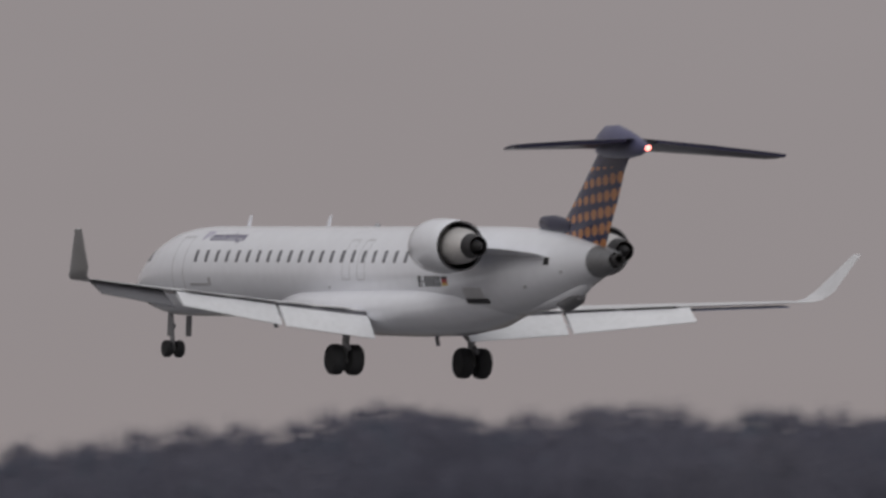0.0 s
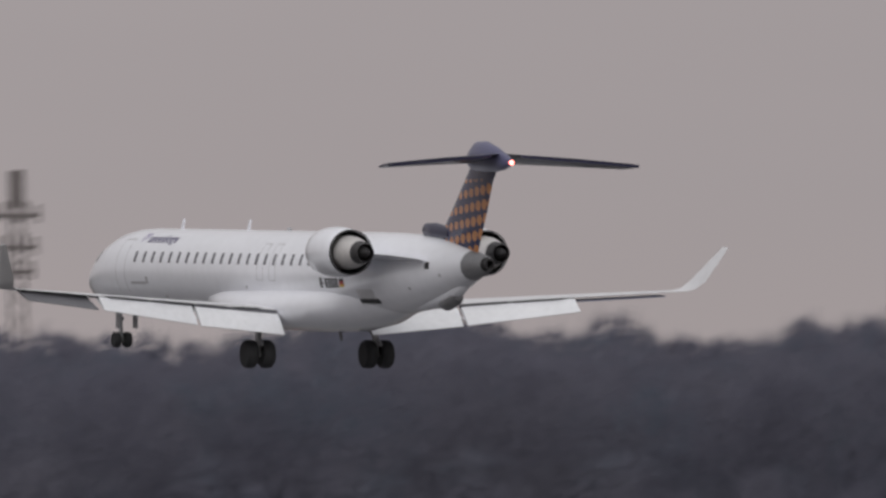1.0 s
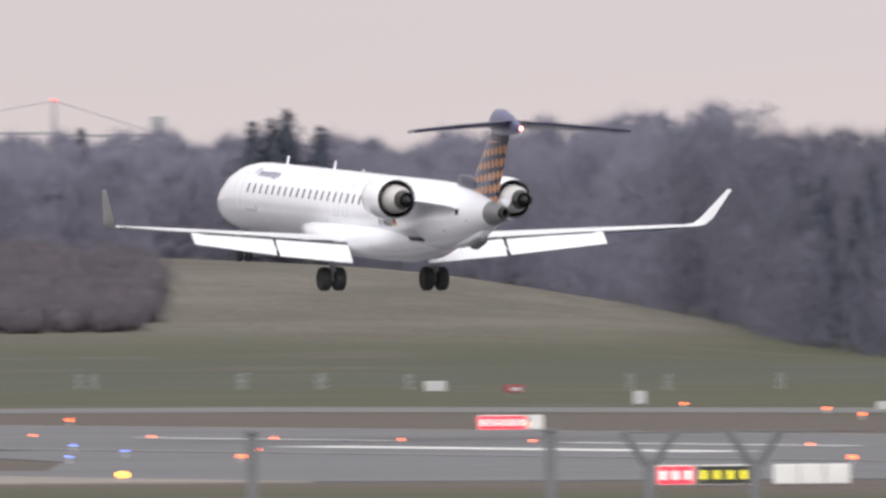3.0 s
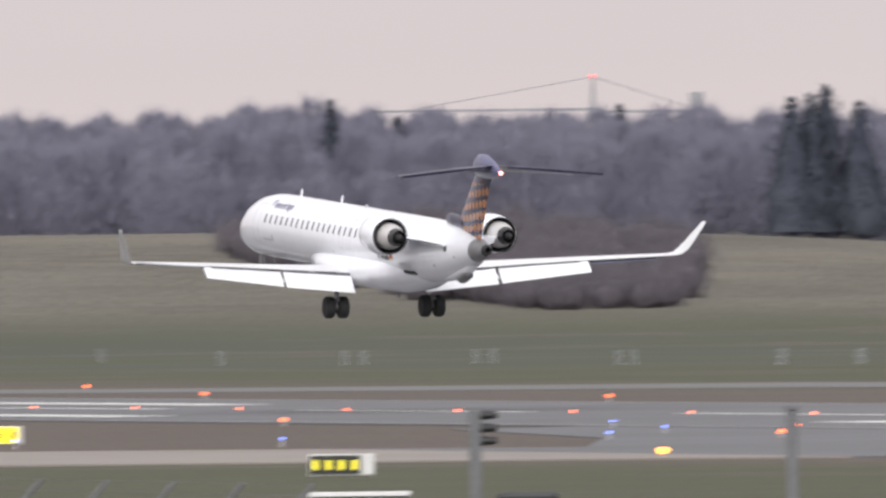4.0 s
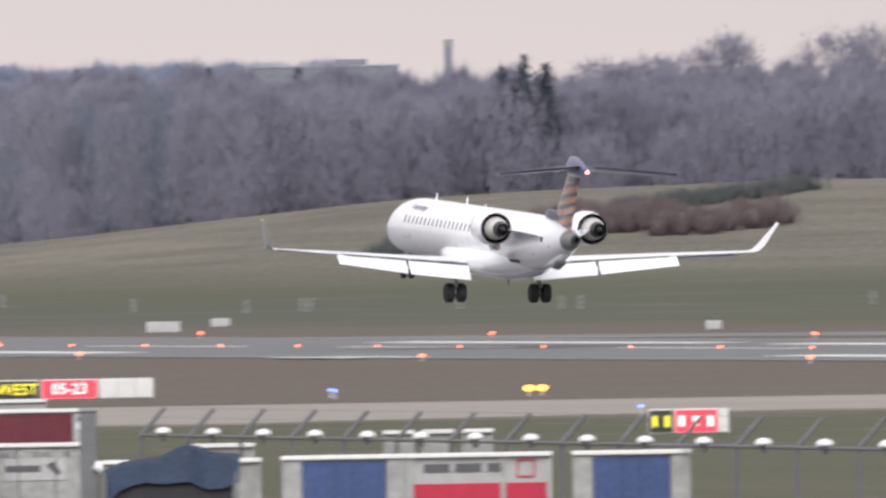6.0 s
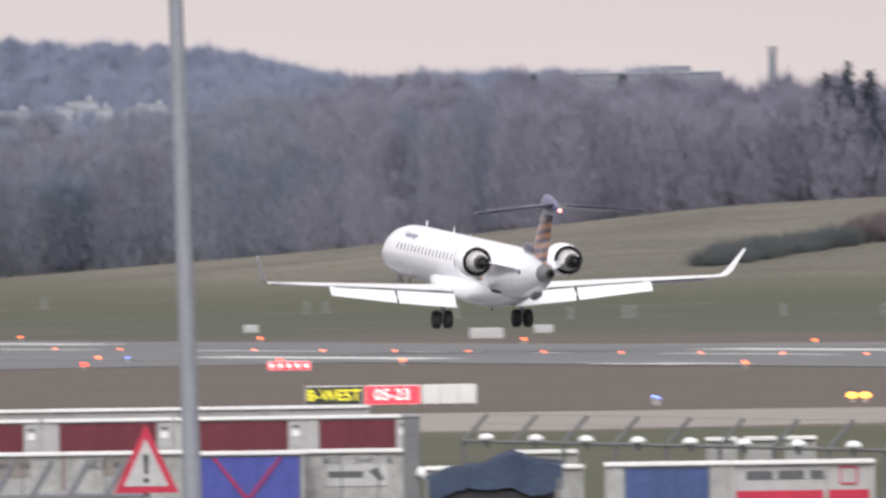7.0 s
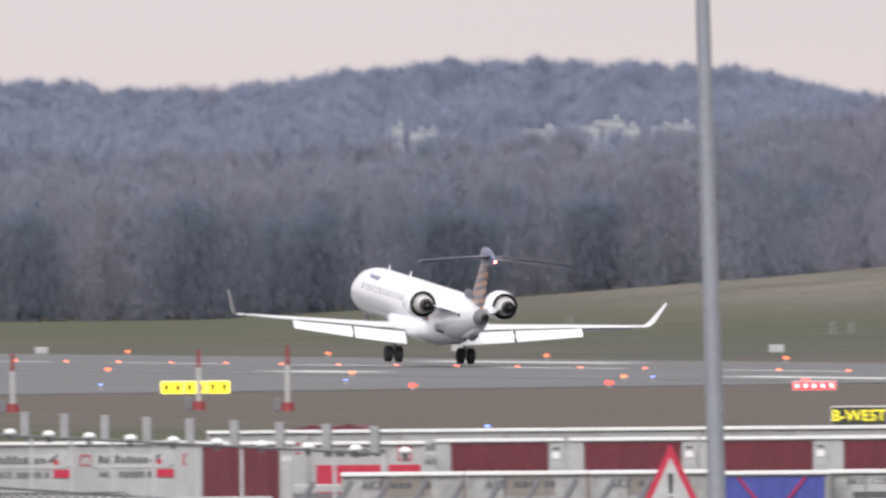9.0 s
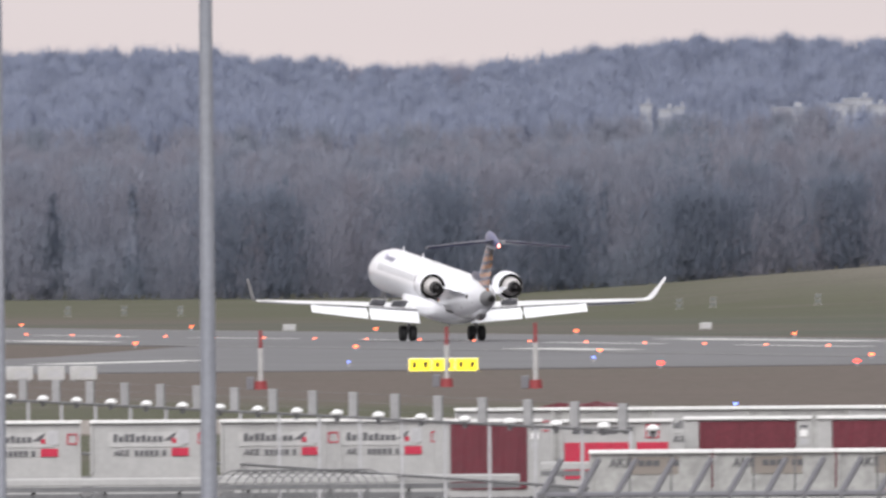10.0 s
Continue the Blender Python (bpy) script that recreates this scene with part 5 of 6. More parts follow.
def build_crane():
    d = 2400
    t = thing("tower_crane", bearing_point(18.12, d, ground_z(18.12, d)), "slender pale tower crane far behind the woods", "crane", rz=-18.12)
    zb = ground_z(18.12, d)
    zj, za = 24.0 - zb, 27.4 - zb
    part("crane_mast", box((1.1, 1.1, zj), (0, 0, zj / 2)), M_LATTICE, t)
    part("crane_apex", tube((0, 0, zj), (0, 0, za), 0.35, 0.15, 6), M_LATTICE, t)
    part("jib", box((26, 0.6, 0.3), (-12, 0, zj - 0.2)), M_LATTICE, t)
    part("counter_jib", box((12.5, 0.7, 0.3), (6.5, 0, zj - 0.5)), M_LATTICE, t)
    part("jib_tie", tube((0, 0, za), (-20, 0, zj), 0.06, None, 5), M_LATTICE, t)
    part("jib_tie", tube((0, 0, za), (11.5, 0, zj - 0.3), 0.06, None, 5), M_LATTICE, t)
    part("apex_lamp", box((0.3, 0.3, 0.22), (0, -0.2, za + 0.1), None, 0.06), M_REDLAMP, t, "glowing red lamp")
    part("counterweight", box((1.6, 1.2, 2.0), (11.6, 0, zj + 0.6), None, 0.1), M_LATTICE, t)


build_crane()


# roof tone holds the same haze as the far walls
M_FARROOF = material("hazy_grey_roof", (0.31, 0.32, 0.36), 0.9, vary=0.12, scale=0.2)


def far_building(az, d, w, depth, ztop, storeys, cols, label, mat=None):
    z0 = ground_z(az, d)
    h = ztop - z0
    t = thing("building", bearing_point(az, d, z0), label, "building", "far buildings", rz=-az)
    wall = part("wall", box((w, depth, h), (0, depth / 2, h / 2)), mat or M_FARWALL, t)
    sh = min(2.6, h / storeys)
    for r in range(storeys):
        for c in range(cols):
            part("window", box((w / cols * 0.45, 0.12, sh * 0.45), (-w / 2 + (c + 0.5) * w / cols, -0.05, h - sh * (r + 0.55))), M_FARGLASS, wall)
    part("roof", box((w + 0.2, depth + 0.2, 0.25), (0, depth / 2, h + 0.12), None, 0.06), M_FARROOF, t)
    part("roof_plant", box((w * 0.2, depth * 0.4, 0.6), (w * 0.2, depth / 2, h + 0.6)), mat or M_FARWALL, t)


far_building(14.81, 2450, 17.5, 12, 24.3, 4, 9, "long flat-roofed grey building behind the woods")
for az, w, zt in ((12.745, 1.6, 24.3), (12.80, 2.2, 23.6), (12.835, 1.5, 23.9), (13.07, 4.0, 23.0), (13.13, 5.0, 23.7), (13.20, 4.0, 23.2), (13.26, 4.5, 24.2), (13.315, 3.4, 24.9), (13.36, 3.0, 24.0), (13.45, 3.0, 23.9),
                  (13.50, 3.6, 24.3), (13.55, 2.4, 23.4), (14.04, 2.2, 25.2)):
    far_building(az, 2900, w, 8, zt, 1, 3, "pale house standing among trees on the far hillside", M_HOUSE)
_d = 2500
_c = thing("chimney", bearing_point(15.15, _d, ground_z(15.15, _d)), "tall slim grey chimney behind the woods", "chimney")
part("shaft", tube((0, 0, 0), (0, 0, 27.6 - ground_z(15.15, _d)), 0.55, 0.42, 14), M_FARWALL, _c, smooth=True)
part("rim", tube((0, 0, 26.9 - ground_z(15.15, _d)), (0, 0, 27.7 - ground_z(15.15, _d)), 0.52, 0.52, 14), M_LATTICE, _c, smooth=True)


def van(az, d, length, h, label, mat):
    t = thing("van", bearing_point(az, d), label, "vehicle", "parked vehicles", rz=-az)
    L = length / 2
    prof = [(-L, 0.35), (L, 0.35), (L, h * 0.55), (L * 0.82, h * 0.6), (L * 0.55, h), (-L, h)]
    part("body", loft([[(x, y, z) for x, z in prof] for y in (-0.9, 0.9)]), mat, t)
    part("side_window", box((L * 0.7, 0.03, h * 0.25), (L * 0.15, -0.91, h * 0.74)), M_GLASS, t)
    for x in (-L * 0.62, L * 0.62):
        w = part("wheel", tube((x, -0.93, 0.34), (x, -0.68, 0.34), 0.34, 0.34, 16), M_RUBBER, t)
        part("hub", tube((x, -0.95, 0.34), (x, -0.92, 0.34), 0.18, 0.18, 12), M_RIM, w)


van(20.70, 1322, 2.0, 0.85, "small white van parked on the far grass", M_BOXWHITE)
van(20.88, 1274, 3.3, 1.1, "white van parked on the far grass", M_BOXWHITE)
van(21.05, 1301, 2.4, 1.5, "pale truck parked on the far grass", M_BOXWHITE)
van(21.16, 1290, 3.0, 1.2, "pale car parked on the far grass", M_FARWALL)
van(22.06, 1190, 4.2, 1.35, "dark red car parked beside the building", M_RED)


# ---- hedges and brush on the bank, single trees in front of and above the woods ----
def bank_distance(az, el):
    for i in range(200):
        d = 1400 + 2.5 * i
        if ground_z(az, d) >= EYE[2] + el * d / 1000:
            return d
    return 1890.0


def shrubs(name, spots, mat, h, label, seed, n=260, spread=1.6):
    rng = np.random.default_rng(seed)
    th = Thicket()
    for az, el in spots:
        d = bank_distance(az, el)
        th.put(tree_arrays(rng, n, tuple(bearing_point(az, d, ground_z(az, d) - 0.3)), h * rng.uniform(0.75, 1.25), spread, low=0.0, size=0.6, core=0.55, full=True))
    me = th.mesh(name)
    me.materials.append(mat)
    tagged(new(name, me), label, "shrubs", kind="stuff")


def line_spots(a0, e0, a1, e1, n, jitter, seed):
    r = random.Random(seed)
    return [(lerp(a0, a1, i / n) + r.uniform(-0.012, 0.012), lerp(e0, e1, i / n) + r.uniform(-jitter, jitter)) for i in range(n + 1)]


shrubs("hedge", line_spots(14.96, -1.42, 15.37, -0.45, 26, 0.05, 1) + line_spots(15.0, -1.15, 15.3, -0.5, 12, 0.05, 2) + line_spots(15.6, 0.55, 16.1, 1.45, 26, 0.06, 3), M_HEDGE, 1.15, "dark green hedge running across the grass bank", 11)
shrubs("red_shrubs", line_spots(15.36, -0.25, 15.75, -0.1, 22, 0.25, 4) + line_spots(15.7, -0.6, 16.05, 0.0, 14, 0.12, 5), M_REDBRUSH, 2.0, "reddish bare shrubs on the grass bank", 12)
_r = random.Random(9)
_spots = []
while len(_spots) < 330:
    a, e = _r.uniform(17.15, 18.4), _r.uniform(-1.95, 1.6)
    lo = curve_at([(17.15, 1.0), (17.27, 0.1), (17.49, -0.9), (17.72, -1.35), (18.11, -1.95), (18.35, -1.7), (18.4, 0.0)], a)
    hi = curve_at([(17.15, 1.3), (17.3, 1.6), (17.8, 1.7), (18.2, 1.2), (18.4, 0.4)], a)
    if lo < e < hi:
        _spots.append((a, e))
shrubs("brushwood", _spots, M_BRUSH, 2.6, "brown violet brushwood on the slope of the bank", 13, n=300, spread=2.2)


def single_tree(az, el, d, spread, conifer=False, n=2300, seed=0):
    rng = np.random.default_rng(seed)
    z = ground_z(az, d)
    h = EYE[2] + el * d / 1000 - z
    vs, quads, tw = tree_arrays(rng, n, (0, 0, 0), h, spread, conifer, low=0.35, core=0, lobes=0 if conifer else 34, size=1.0 if conifer else 0.75)
    t = thing("conifer" if conifer else "bare_tree", bearing_point(az, d, z), "dark conifer standing above the woodland edge" if conifer else "large bare deciduous tree standing above the woods", "tree", "single trees", rz=-az)
    link_mesh("trunk", vs, [tuple(int(i) for i in f) for f in quads], M_CONIFERNEAR if conifer else M_WOODS, t, smooth=True)
    link_mesh("crown", tw, [(3 * i, 3 * i + 1, 3 * i + 2) for i in range(n)], M_CONIFERNEAR if conifer else M_WOODS, t)


for i, (az, el, d, s) in enumerate(((15.80, 8.5, 2180, 3.6), (15.90, 9.0, 2185, 4.2), (16.18, 9.0, 2185, 4.6), (16.27, 9.2, 2180, 4.4), (16.36, 8.4, 2190, 3.2), (15.55, 7.6, 2300, 4.0), (15.68, 7.8, 2320, 4.0),
                                    (19.86, 8.9, 1900, 4.5), (19.95, 9.2, 1905, 4.5), (22.72, 10.9, 1760, 5), (22.86, 11.1, 1765, 5), (12.0, 8.3, 3480, 6), (12.2, 8.4, 3480, 7))):
    single_tree(az, el, d, s, seed=20 + i)
for i, (az, el, d, s) in enumerate(((18.74, 8.7, 1945, 6.6), (18.65, 8.1, 1942, 6.0), (18.83, 7.9, 1944, 6.0), (18.70, 8.3, 1943, 5.5), (15.35, 8.15, 1965, 4.6), (15.29, 7.6, 1965, 4.0), (15.41, 7.7, 1965, 4.0), (17.42, 8.2, 1985, 2.4), (18.19, 7.9, 1985, 2.6),
                                    (14.16, 7.9, 2250, 2.6), (14.51, 7.8, 2200, 3.0), (14.62, 7.6, 2190, 3.0), (14.75, 7.7, 2180, 3.0), (13.9, 5.6, 2380, 3.6), (14.0, 6.3, 2380, 3.8), (17.6, 7.4, 1990, 2.4), (12.9, 4.2, 2380, 4.6))):
    single_tree(az, el, d, s, True, 1500, 60 + i)


# ---- the cargo yard in front ----
M_ALU = material("weathered_aluminium_panel", (0.34, 0.34, 0.335), 0.5, metal=0.35, vary=0.22, scale=1.2, fine=6)
M_ULDWHITE = material("dirty_white_container_panel", (0.38, 0.378, 0.38), 0.55, vary=0.10, scale=1.0, fine=7)
M_MAROON = material("maroon_container_curtain", (0.118, 0.018, 0.030), 0.7, vary=0.18, scale=1.5, bump=0.3)
M_BRIGHTRED = material("bright_red_panel", (0.44, 0.014, 0.05), 0.5, vary=0.1, scale=1)
M_BLUECURT = material("blue_container_curtain", (0.045, 0.075, 0.19), 0.7, vary=0.2, scale=1.5, bump=0.3)
M_BLUEBRIGHT = material("bright_blue_curtain", (0.055, 0.07, 0.29), 0.7, vary=0.15, scale=1.5, bump=0.3)
M_DARK = material("dark_container_inside", (0.03, 0.03, 0.035), 0.8, vary=0.2)
M_POST = material("pale_blue_grey_post_paint", (0.25, 0.262, 0.30), 0.5, metal=0.2, vary=0.1, scale=1.5)
M_GALV = material("galvanised_fence_steel", (0.15, 0.152, 0.16), 0.55, metal=0.3, vary=0.15, scale=3)
M_DOME = material("white_lamp_hood", (0.74, 0.74, 0.74), 0.35, vary=0.06)
M_PRINT = material("dark_printed_lettering", (0.09, 0.09, 0.10), 0.6, vary=0.1)
M_TARP = material("dark_blue_tarpaulin", (0.045, 0.075, 0.145), 0.6, vary=0.25, scale=2, bump=0.4)


def dolly(az, d, w):
    t = thing("container_dolly", bearing_point(az, d), "low steel container dolly on small wheels", "trolley", "container dollies", rz=-az)
    part("deck", box((w, 1.6, 0.14), (0, 0.9, 0.43), None, 0.02), M_GALV, t)
    for x in (-w * 0.36, w * 0.36):
        for y in (0.3, 1.5):
            leg = part("wheel_fork", box((0.08, 0.1, 0.2), (x + 0.08, y, 0.28)), M_GALV, t)
            part("wheel", tube((x - 0.05, y, 0.18), (x + 0.05, y, 0.18), 0.18, 0.18, 14), M_RUBBER, leg)


def container(az, d, w, top, style, label):
    """An air freight container on a dolly: skewed side, frame, panels and its markings."""
    dolly(az, d, w)
    t = thing("freight_container", bearing_point(az, d, 0.5), label, "container", "air freight containers", rz=-az)
    h = top - 0.5
    shell = {"maroon": M_ULDWHITE, "white": M_ULDWHITE, "redwhite": M_ULDWHITE, "blue": M_ULDWHITE}.get(style, M_ALU)
    prof = [(-w / 2 + 0.30, 0.0), (w / 2, 0.0), (w / 2, h - 0.03), (w / 2 - 0.03, h), (-w / 2 + 0.03, h), (-w / 2, h - 0.03), (-w / 2, 0.42)]
    part("body", loft([[(x, y, z) for x, z in prof] for y in (0.10, 1.60)]), shell, t)
    post = 0.30 if style in ("maroon", "blue") else 0.07
    for x in (-w / 2 + post / 2, w / 2 - post / 2):
        part("corner_post", box((post, 0.05, h - 0.44 if x < 0 else h - 0.02), (x, 0.085, (h + 0.42) / 2 if x < 0 else h / 2), None, 0.01), M_ALU if style not in ("maroon", "white", "redwhite") else M_ULDWHITE, t)
    part("roof_rim", box((w + 0.02, 0.12, 0.07), (0, 0.06, h - 0.02), None, 0.012), M_DOME, t, "white roof rim")
    iw = w - 2 * post - 0.04
    if style in ("maroon", "blue", "brightblue"):
        mat = {"maroon": M_MAROON, "blue": M_BLUECURT, "brightblue": M_BLUEBRIGHT}[style]
        bm = bmesh.new()
        n = 14
        rows = [[bm.verts.new((-iw / 2 + iw * i / n, 0.062 + 0.016 * sin(i * 1.9 + j), 0.15 + (h - 0.24) * j / 3)) for i in range(n + 1)] for j in range(4)]
        back = [[bm.verts.new((v.co.x, 0.098, v.co.z)) for v in r] for r in (rows[0], rows[-1])]
        for j in range(3):
            for i in range(n):
                bm.faces.new((rows[j][i], rows[j][i + 1], rows[j + 1][i + 1], rows[j + 1][i]))
        for i in range(n):
            bm.faces.new((rows[0][i], rows[0][i + 1], back[0][i + 1], back[0][i]))
            bm.faces.new((rows[3][i], rows[3][i + 1], back[1][i + 1], back[1][i]))
        part("curtain", bm, mat, t, "folded fabric curtain")
        if style == "maroon":
            for k in (-0.16, 0.02):
                part("label_plate", box((0.16, 0.012, 0.13), (w / 2 - 0.16, 0.056, h - 0.36 + k), None, 0.003), M_LINE if k < 0 else M_DOME, t)
            part("code_bar", box((0.14, 0.012, 0.05), (w / 2 - 0.16, 0.056, h - 0.20)), M_PRINT, t)
    if style == "brightblue":
        for sgn in (-1, 1):
            part("strap", tube((sgn * iw * 0.32, 0.04, h - 0.1), (0, 0.04, h * 0.5), 0.022, None, 6), M_BRIGHTRED, t, "red strap")
    if style == "white":
        part("label_panel", box((w * 0.62, 0.02, 0.30), (-w * 0.04, 0.088, h - 0.40), None, 0.004), M_BOXWHITE, t)
        for k, hh in enumerate((0.17, 0.12, 0.17, 0.17, 0.12, 0.15, 0.12, 0.12, 0.12)):
            part("logo_bar", box((w * 0.034, 0.012, hh), (-w * 0.29 + k * w * 0.046, 0.074, h - 0.45 + hh / 2)), M_PRINT, t)
        part("logo_swoosh", loft([[(w * 0.10, y, h - 0.42), (w * 0.17, y, h - 0.42), (w * 0.21, y, h - 0.26), (w * 0.19, y, h - 0.26)] for y in (0.066, 0.078)]), M_PRINT, t)
        part("logo_dot", box((0.09, 0.012, 0.10), (w * 0.19, 0.070, h - 0.42), None, 0.003), M_BRIGHTRED, t)
        text_row("AKE", 0.17, (-w * 0.24, 0.078, h - 0.68), M_PRINT, t)
        for k in range(6):
            part("code_bar", box((w * 0.028, 0.012, 0.12), (-w * 0.12 + k * w * 0.042 + (k > 4) * 0.05, 0.078, h - 0.68)), M_PRINT, t)
        part("red_plate", box((0.36, 0.015, 0.17), (w * 0.24, 0.076, h - 0.66), None, 0.003), M_BRIGHTRED, t)
        part("grey_plate", box((0.22, 0.012, 0.30), (w * 0.27, 0.08, h - 0.34)), M_LINE, t)
        outline_square(t, w * 0.43, h - 0.38, 0.20)
    if style == "redwhite":
        part("red_panel", box((w * 0.60, 0.02, 0.75), (-w * 0.16, 0.086, h - 0.84), None, 0.004), M_BRIGHTRED, t)
        part("red_panel", box((w * 0.28, 0.02, 0.75), (w * 0.32, 0.086, h - 0.84), None, 0.004), M_BRIGHTRED, t)
        for k, ww in ((-0.30, 0.40), (-0.08, 0.40), (0.10, 0.2)):
            part("code_bar", box((ww * w * 0.45, 0.012, 0.13), (k * w, 0.086, h - 0.22)), M_PRINT, t)
        outline_square(t, w * 0.32, h - 0.24, 0.26)
        part("middle_post", box((0.06, 0.03, h - 0.1), (w * 0.16, 0.083, h / 2)), M_ALU, t)
    if style in ("alu", "alulabel"):
        for k in (-0.17, 0.17):
            part("seam", box((0.03, 0.02, h - 0.12), (k * w, 0.09, h / 2)), M_GALV, t)
        if style == "alu":
            text_row("AKE", 0.20, (-0.24 * w, 0.080, h - 0.22), M_PRINT, t)
            for k, ww in ((-0.07, 0.05), (-0.01, 0.05), (0.05, 0.05), (0.16, 0.03), (0.21, 0.05)):
                part("code_bar", box((ww * w, 0.012, 0.10), (k * w, 0.082, h - 0.22)), M_PRINT, t)
            part("patch", box((w * 0.42, 0.012, 0.30), (0.02 * w, 0.089, h - 0.26), None, 0.003), M_TAXI, t)
        else:
            part("label_panel", box((w * 0.56, 0.015, 0.52), (-w * 0.02, 0.088, h - 0.36), None, 0.003), M_BOXWHITE, t)
            text_row("AKE 12848 IR", 0.15, (-w * 0.02, 0.076, h - 0.19), M_PRINT, t)
            part("logo_bar", box((w * 0.32, 0.012, 0.11), (-w * 0.13, 0.078, h - 0.42)), M_PRINT, t)
            part("logo_wing", loft([[(w * 0.08, y, h - 0.36), (w * 0.18, y, h - 0.55), (w * 0.22, y, h - 0.50), (w * 0.16, y, h - 0.30)] for y in (0.07, 0.082)]), M_PRINT, t)


def outline_square(t, x, z, s):
    for dx, dz, w, h in ((0, s / 2, s, 0.025), (0, -s / 2, s, 0.025), (s / 2, 0, 0.025, s), (-s / 2, 0, 0.025, s)):
        part("red_outline", box((w, 0.012, h), (x + dx, 0.082, z + dz)), M_BRIGHTRED, t)


slab("apron", [(20, 200), (88, 200), (88, 372), (112, 400), (112, 520), (20, 520)], 0.03, M_APRON, "grey concrete apron of the cargo yard", "apron", 0.05)
for az in (10.725, 11.07, 11.419, 11.766, 12.04):
    container(az, 450, 2.55, 2.03, "white", "white freight container with dark logo bars and a red plate")
container(12.32, 440, 2.2, 2.08, "maroon", "freight container with maroon curtain and white posts")
container(12.66, 438, 2.3, 2.08, "redwhite", "white freight container with bright red panels")
for az in (13.01, 13.365, 13.715):
    container(az, 440, 2.62, 2.10, "maroon", "freight container with maroon curtain and wide white posts")
container(14.03, 440, 2.2, 2.10, "maroon", "freight container with maroon curtain and wide white posts")
for k in range(7):
    container(12.36 + 0.262 * k, 458, 2.08, 2.17, "plainwhite" if k % 2 else "white", "plain pale freight container in the back row")
for az in (12.75, 13.08, 13.41):
    container(az, 366, 2.08, 2.14, "alu", "weathered aluminium freight container with dark code bars")
container(13.735, 363, 1.95, 2.14, "brightblue", "aluminium freight container with bright blue curtain and red straps")
container(14.035, 364, 1.85, 2.14, "alulabel", "aluminium freight container with a white label panel")
container(14.853, 337, 1.95, 2.13, "blue", "freight container with a dark blue curtain")
container(15.215, 337, 2.26, 2.13, "redwhite", "white freight container with bright red panels")
container(15.62, 337, 1.85, 2.13, "blue", "freight container with a dark blue curtain")
container(17.485, 320, 1.5, 2.41, "plainwhite", "tall pale freight container behind the fence")
container(14.42, 352, 2.6, 1.95, "plainwhite", "pale freight container with a white roof")
for az in (15.0, 15.105, 15.21):
    container(az, 362, 0.52, 2.27, "plainwhite", "narrow white freight box")
container(14.53, 372, 1.1, 2.0, "plainwhite", "pale freight container in the back row")


def build_tarp():
    t = thing("covered_load", bearing_point(14.392, 338, 0.0), "dark load under a rumpled dark blue tarpaulin", "cargo", rz=-14.392)
    part("load", box((1.95, 1.4, 1.75), (0, 0.8, 0.875), None, 0.05), M_DARK, t, "dark load")
    bm = bmesh.new()
    n, m = 22, 10
    rng = random.Random(4)
    g = []
    for i in range(n + 1):
        row = []
        for j in range(m + 1):
            x = -1.08 + 2.16 * i / n
            y = -0.0 + 1.7 * j / m
            z = 2.32 - 0.25 * abs(x - 0.35) - 0.07 * cos(pi * j / m) ** 2 + rng.uniform(-0.02, 0.02) + 0.03 * sin(7 * x)
            if j == 0:
                z -= 0.42 + 0.12 * sin(3.3 * x)
            row.append(bm.verts.new((x, y, z)))
        g.append(row)
    for i in range(n):
        for j in range(m):
            bm.faces.new((g[i][j], g[i + 1][j], g[i + 1][j + 1], g[i][j + 1]))
    bmesh.ops.solidify(bm, geom=bm.faces[:], thickness=0.02)
    part("tarpaulin", bm, M_TARP, t, "rumpled dark blue tarpaulin", smooth=True)
    for k in (-1.05, 1.02):
        part("frame_post", box((0.06, 0.06, 1.9), (k, 0.02, 0.95)), M_GALV, t)


build_tarp()

# long low trailers with pale decks before the containers
for az, d, w, z in ((11.2, 428, 5.5, 0.98), (12.0, 427, 6.0, 1.02), (11.55, 405, 7.0, 0.80), (12.62, 424, 2.4, 1.28)):
    t = thing("flat_trailer", bearing_point(az, d), "low flat trailer with a pale worn deck", "trailer", "flat trailers", rz=-az)
    part("deck", box((w, 2.0, 0.14), (0, 1, z), None, 0.02), M_ULDWHITE, t)
    part("side_rail", box((w, 0.06, 0.10), (0, -0.03, z - 0.14)), M_GALV, t)
    for k in (-0.4, -0.13, 0.13, 0.4):
        part("stanchion", box((0.08, 0.08, z - 0.3), (k * w, 0.1, (z - 0.3) / 2 + 0.2)), M_GALV, t)
        part("wheel", tube((k * w, 0.05, 0.25), (k * w, 0.25, 0.25), 0.25, 0.25, 14), M_RUBBER, t)
t = thing("red_cover", bearing_point(12.571, 470), "crumpled dark red cover lying on a stack", "cover", rz=-12.571)
part("stack", box((1.7, 1.2, 2.1), (0, 0.6, 1.05), None, 0.04), M_ULDWHITE, t)
part("sheet", loft([[(x, y, 2.10 + h * (0.6 + 0.4 * sin(x * 9 + y * 3))) for x, h in ((-0.95, 0.01), (-0.5, 0.10), (-0.1, 0.06), (0.3, 0.16), (0.6, 0.10), (0.95, 0.01))] + [(0.95, y, 2.08), (-0.95, y, 2.08)] for y in (0.0, 0.4, 0.8, 1.2)]), M_MAROON, t, "crumpled dark red sheet")


# ---- fence along the yard, parallel to the runway ----
FX = 91.5


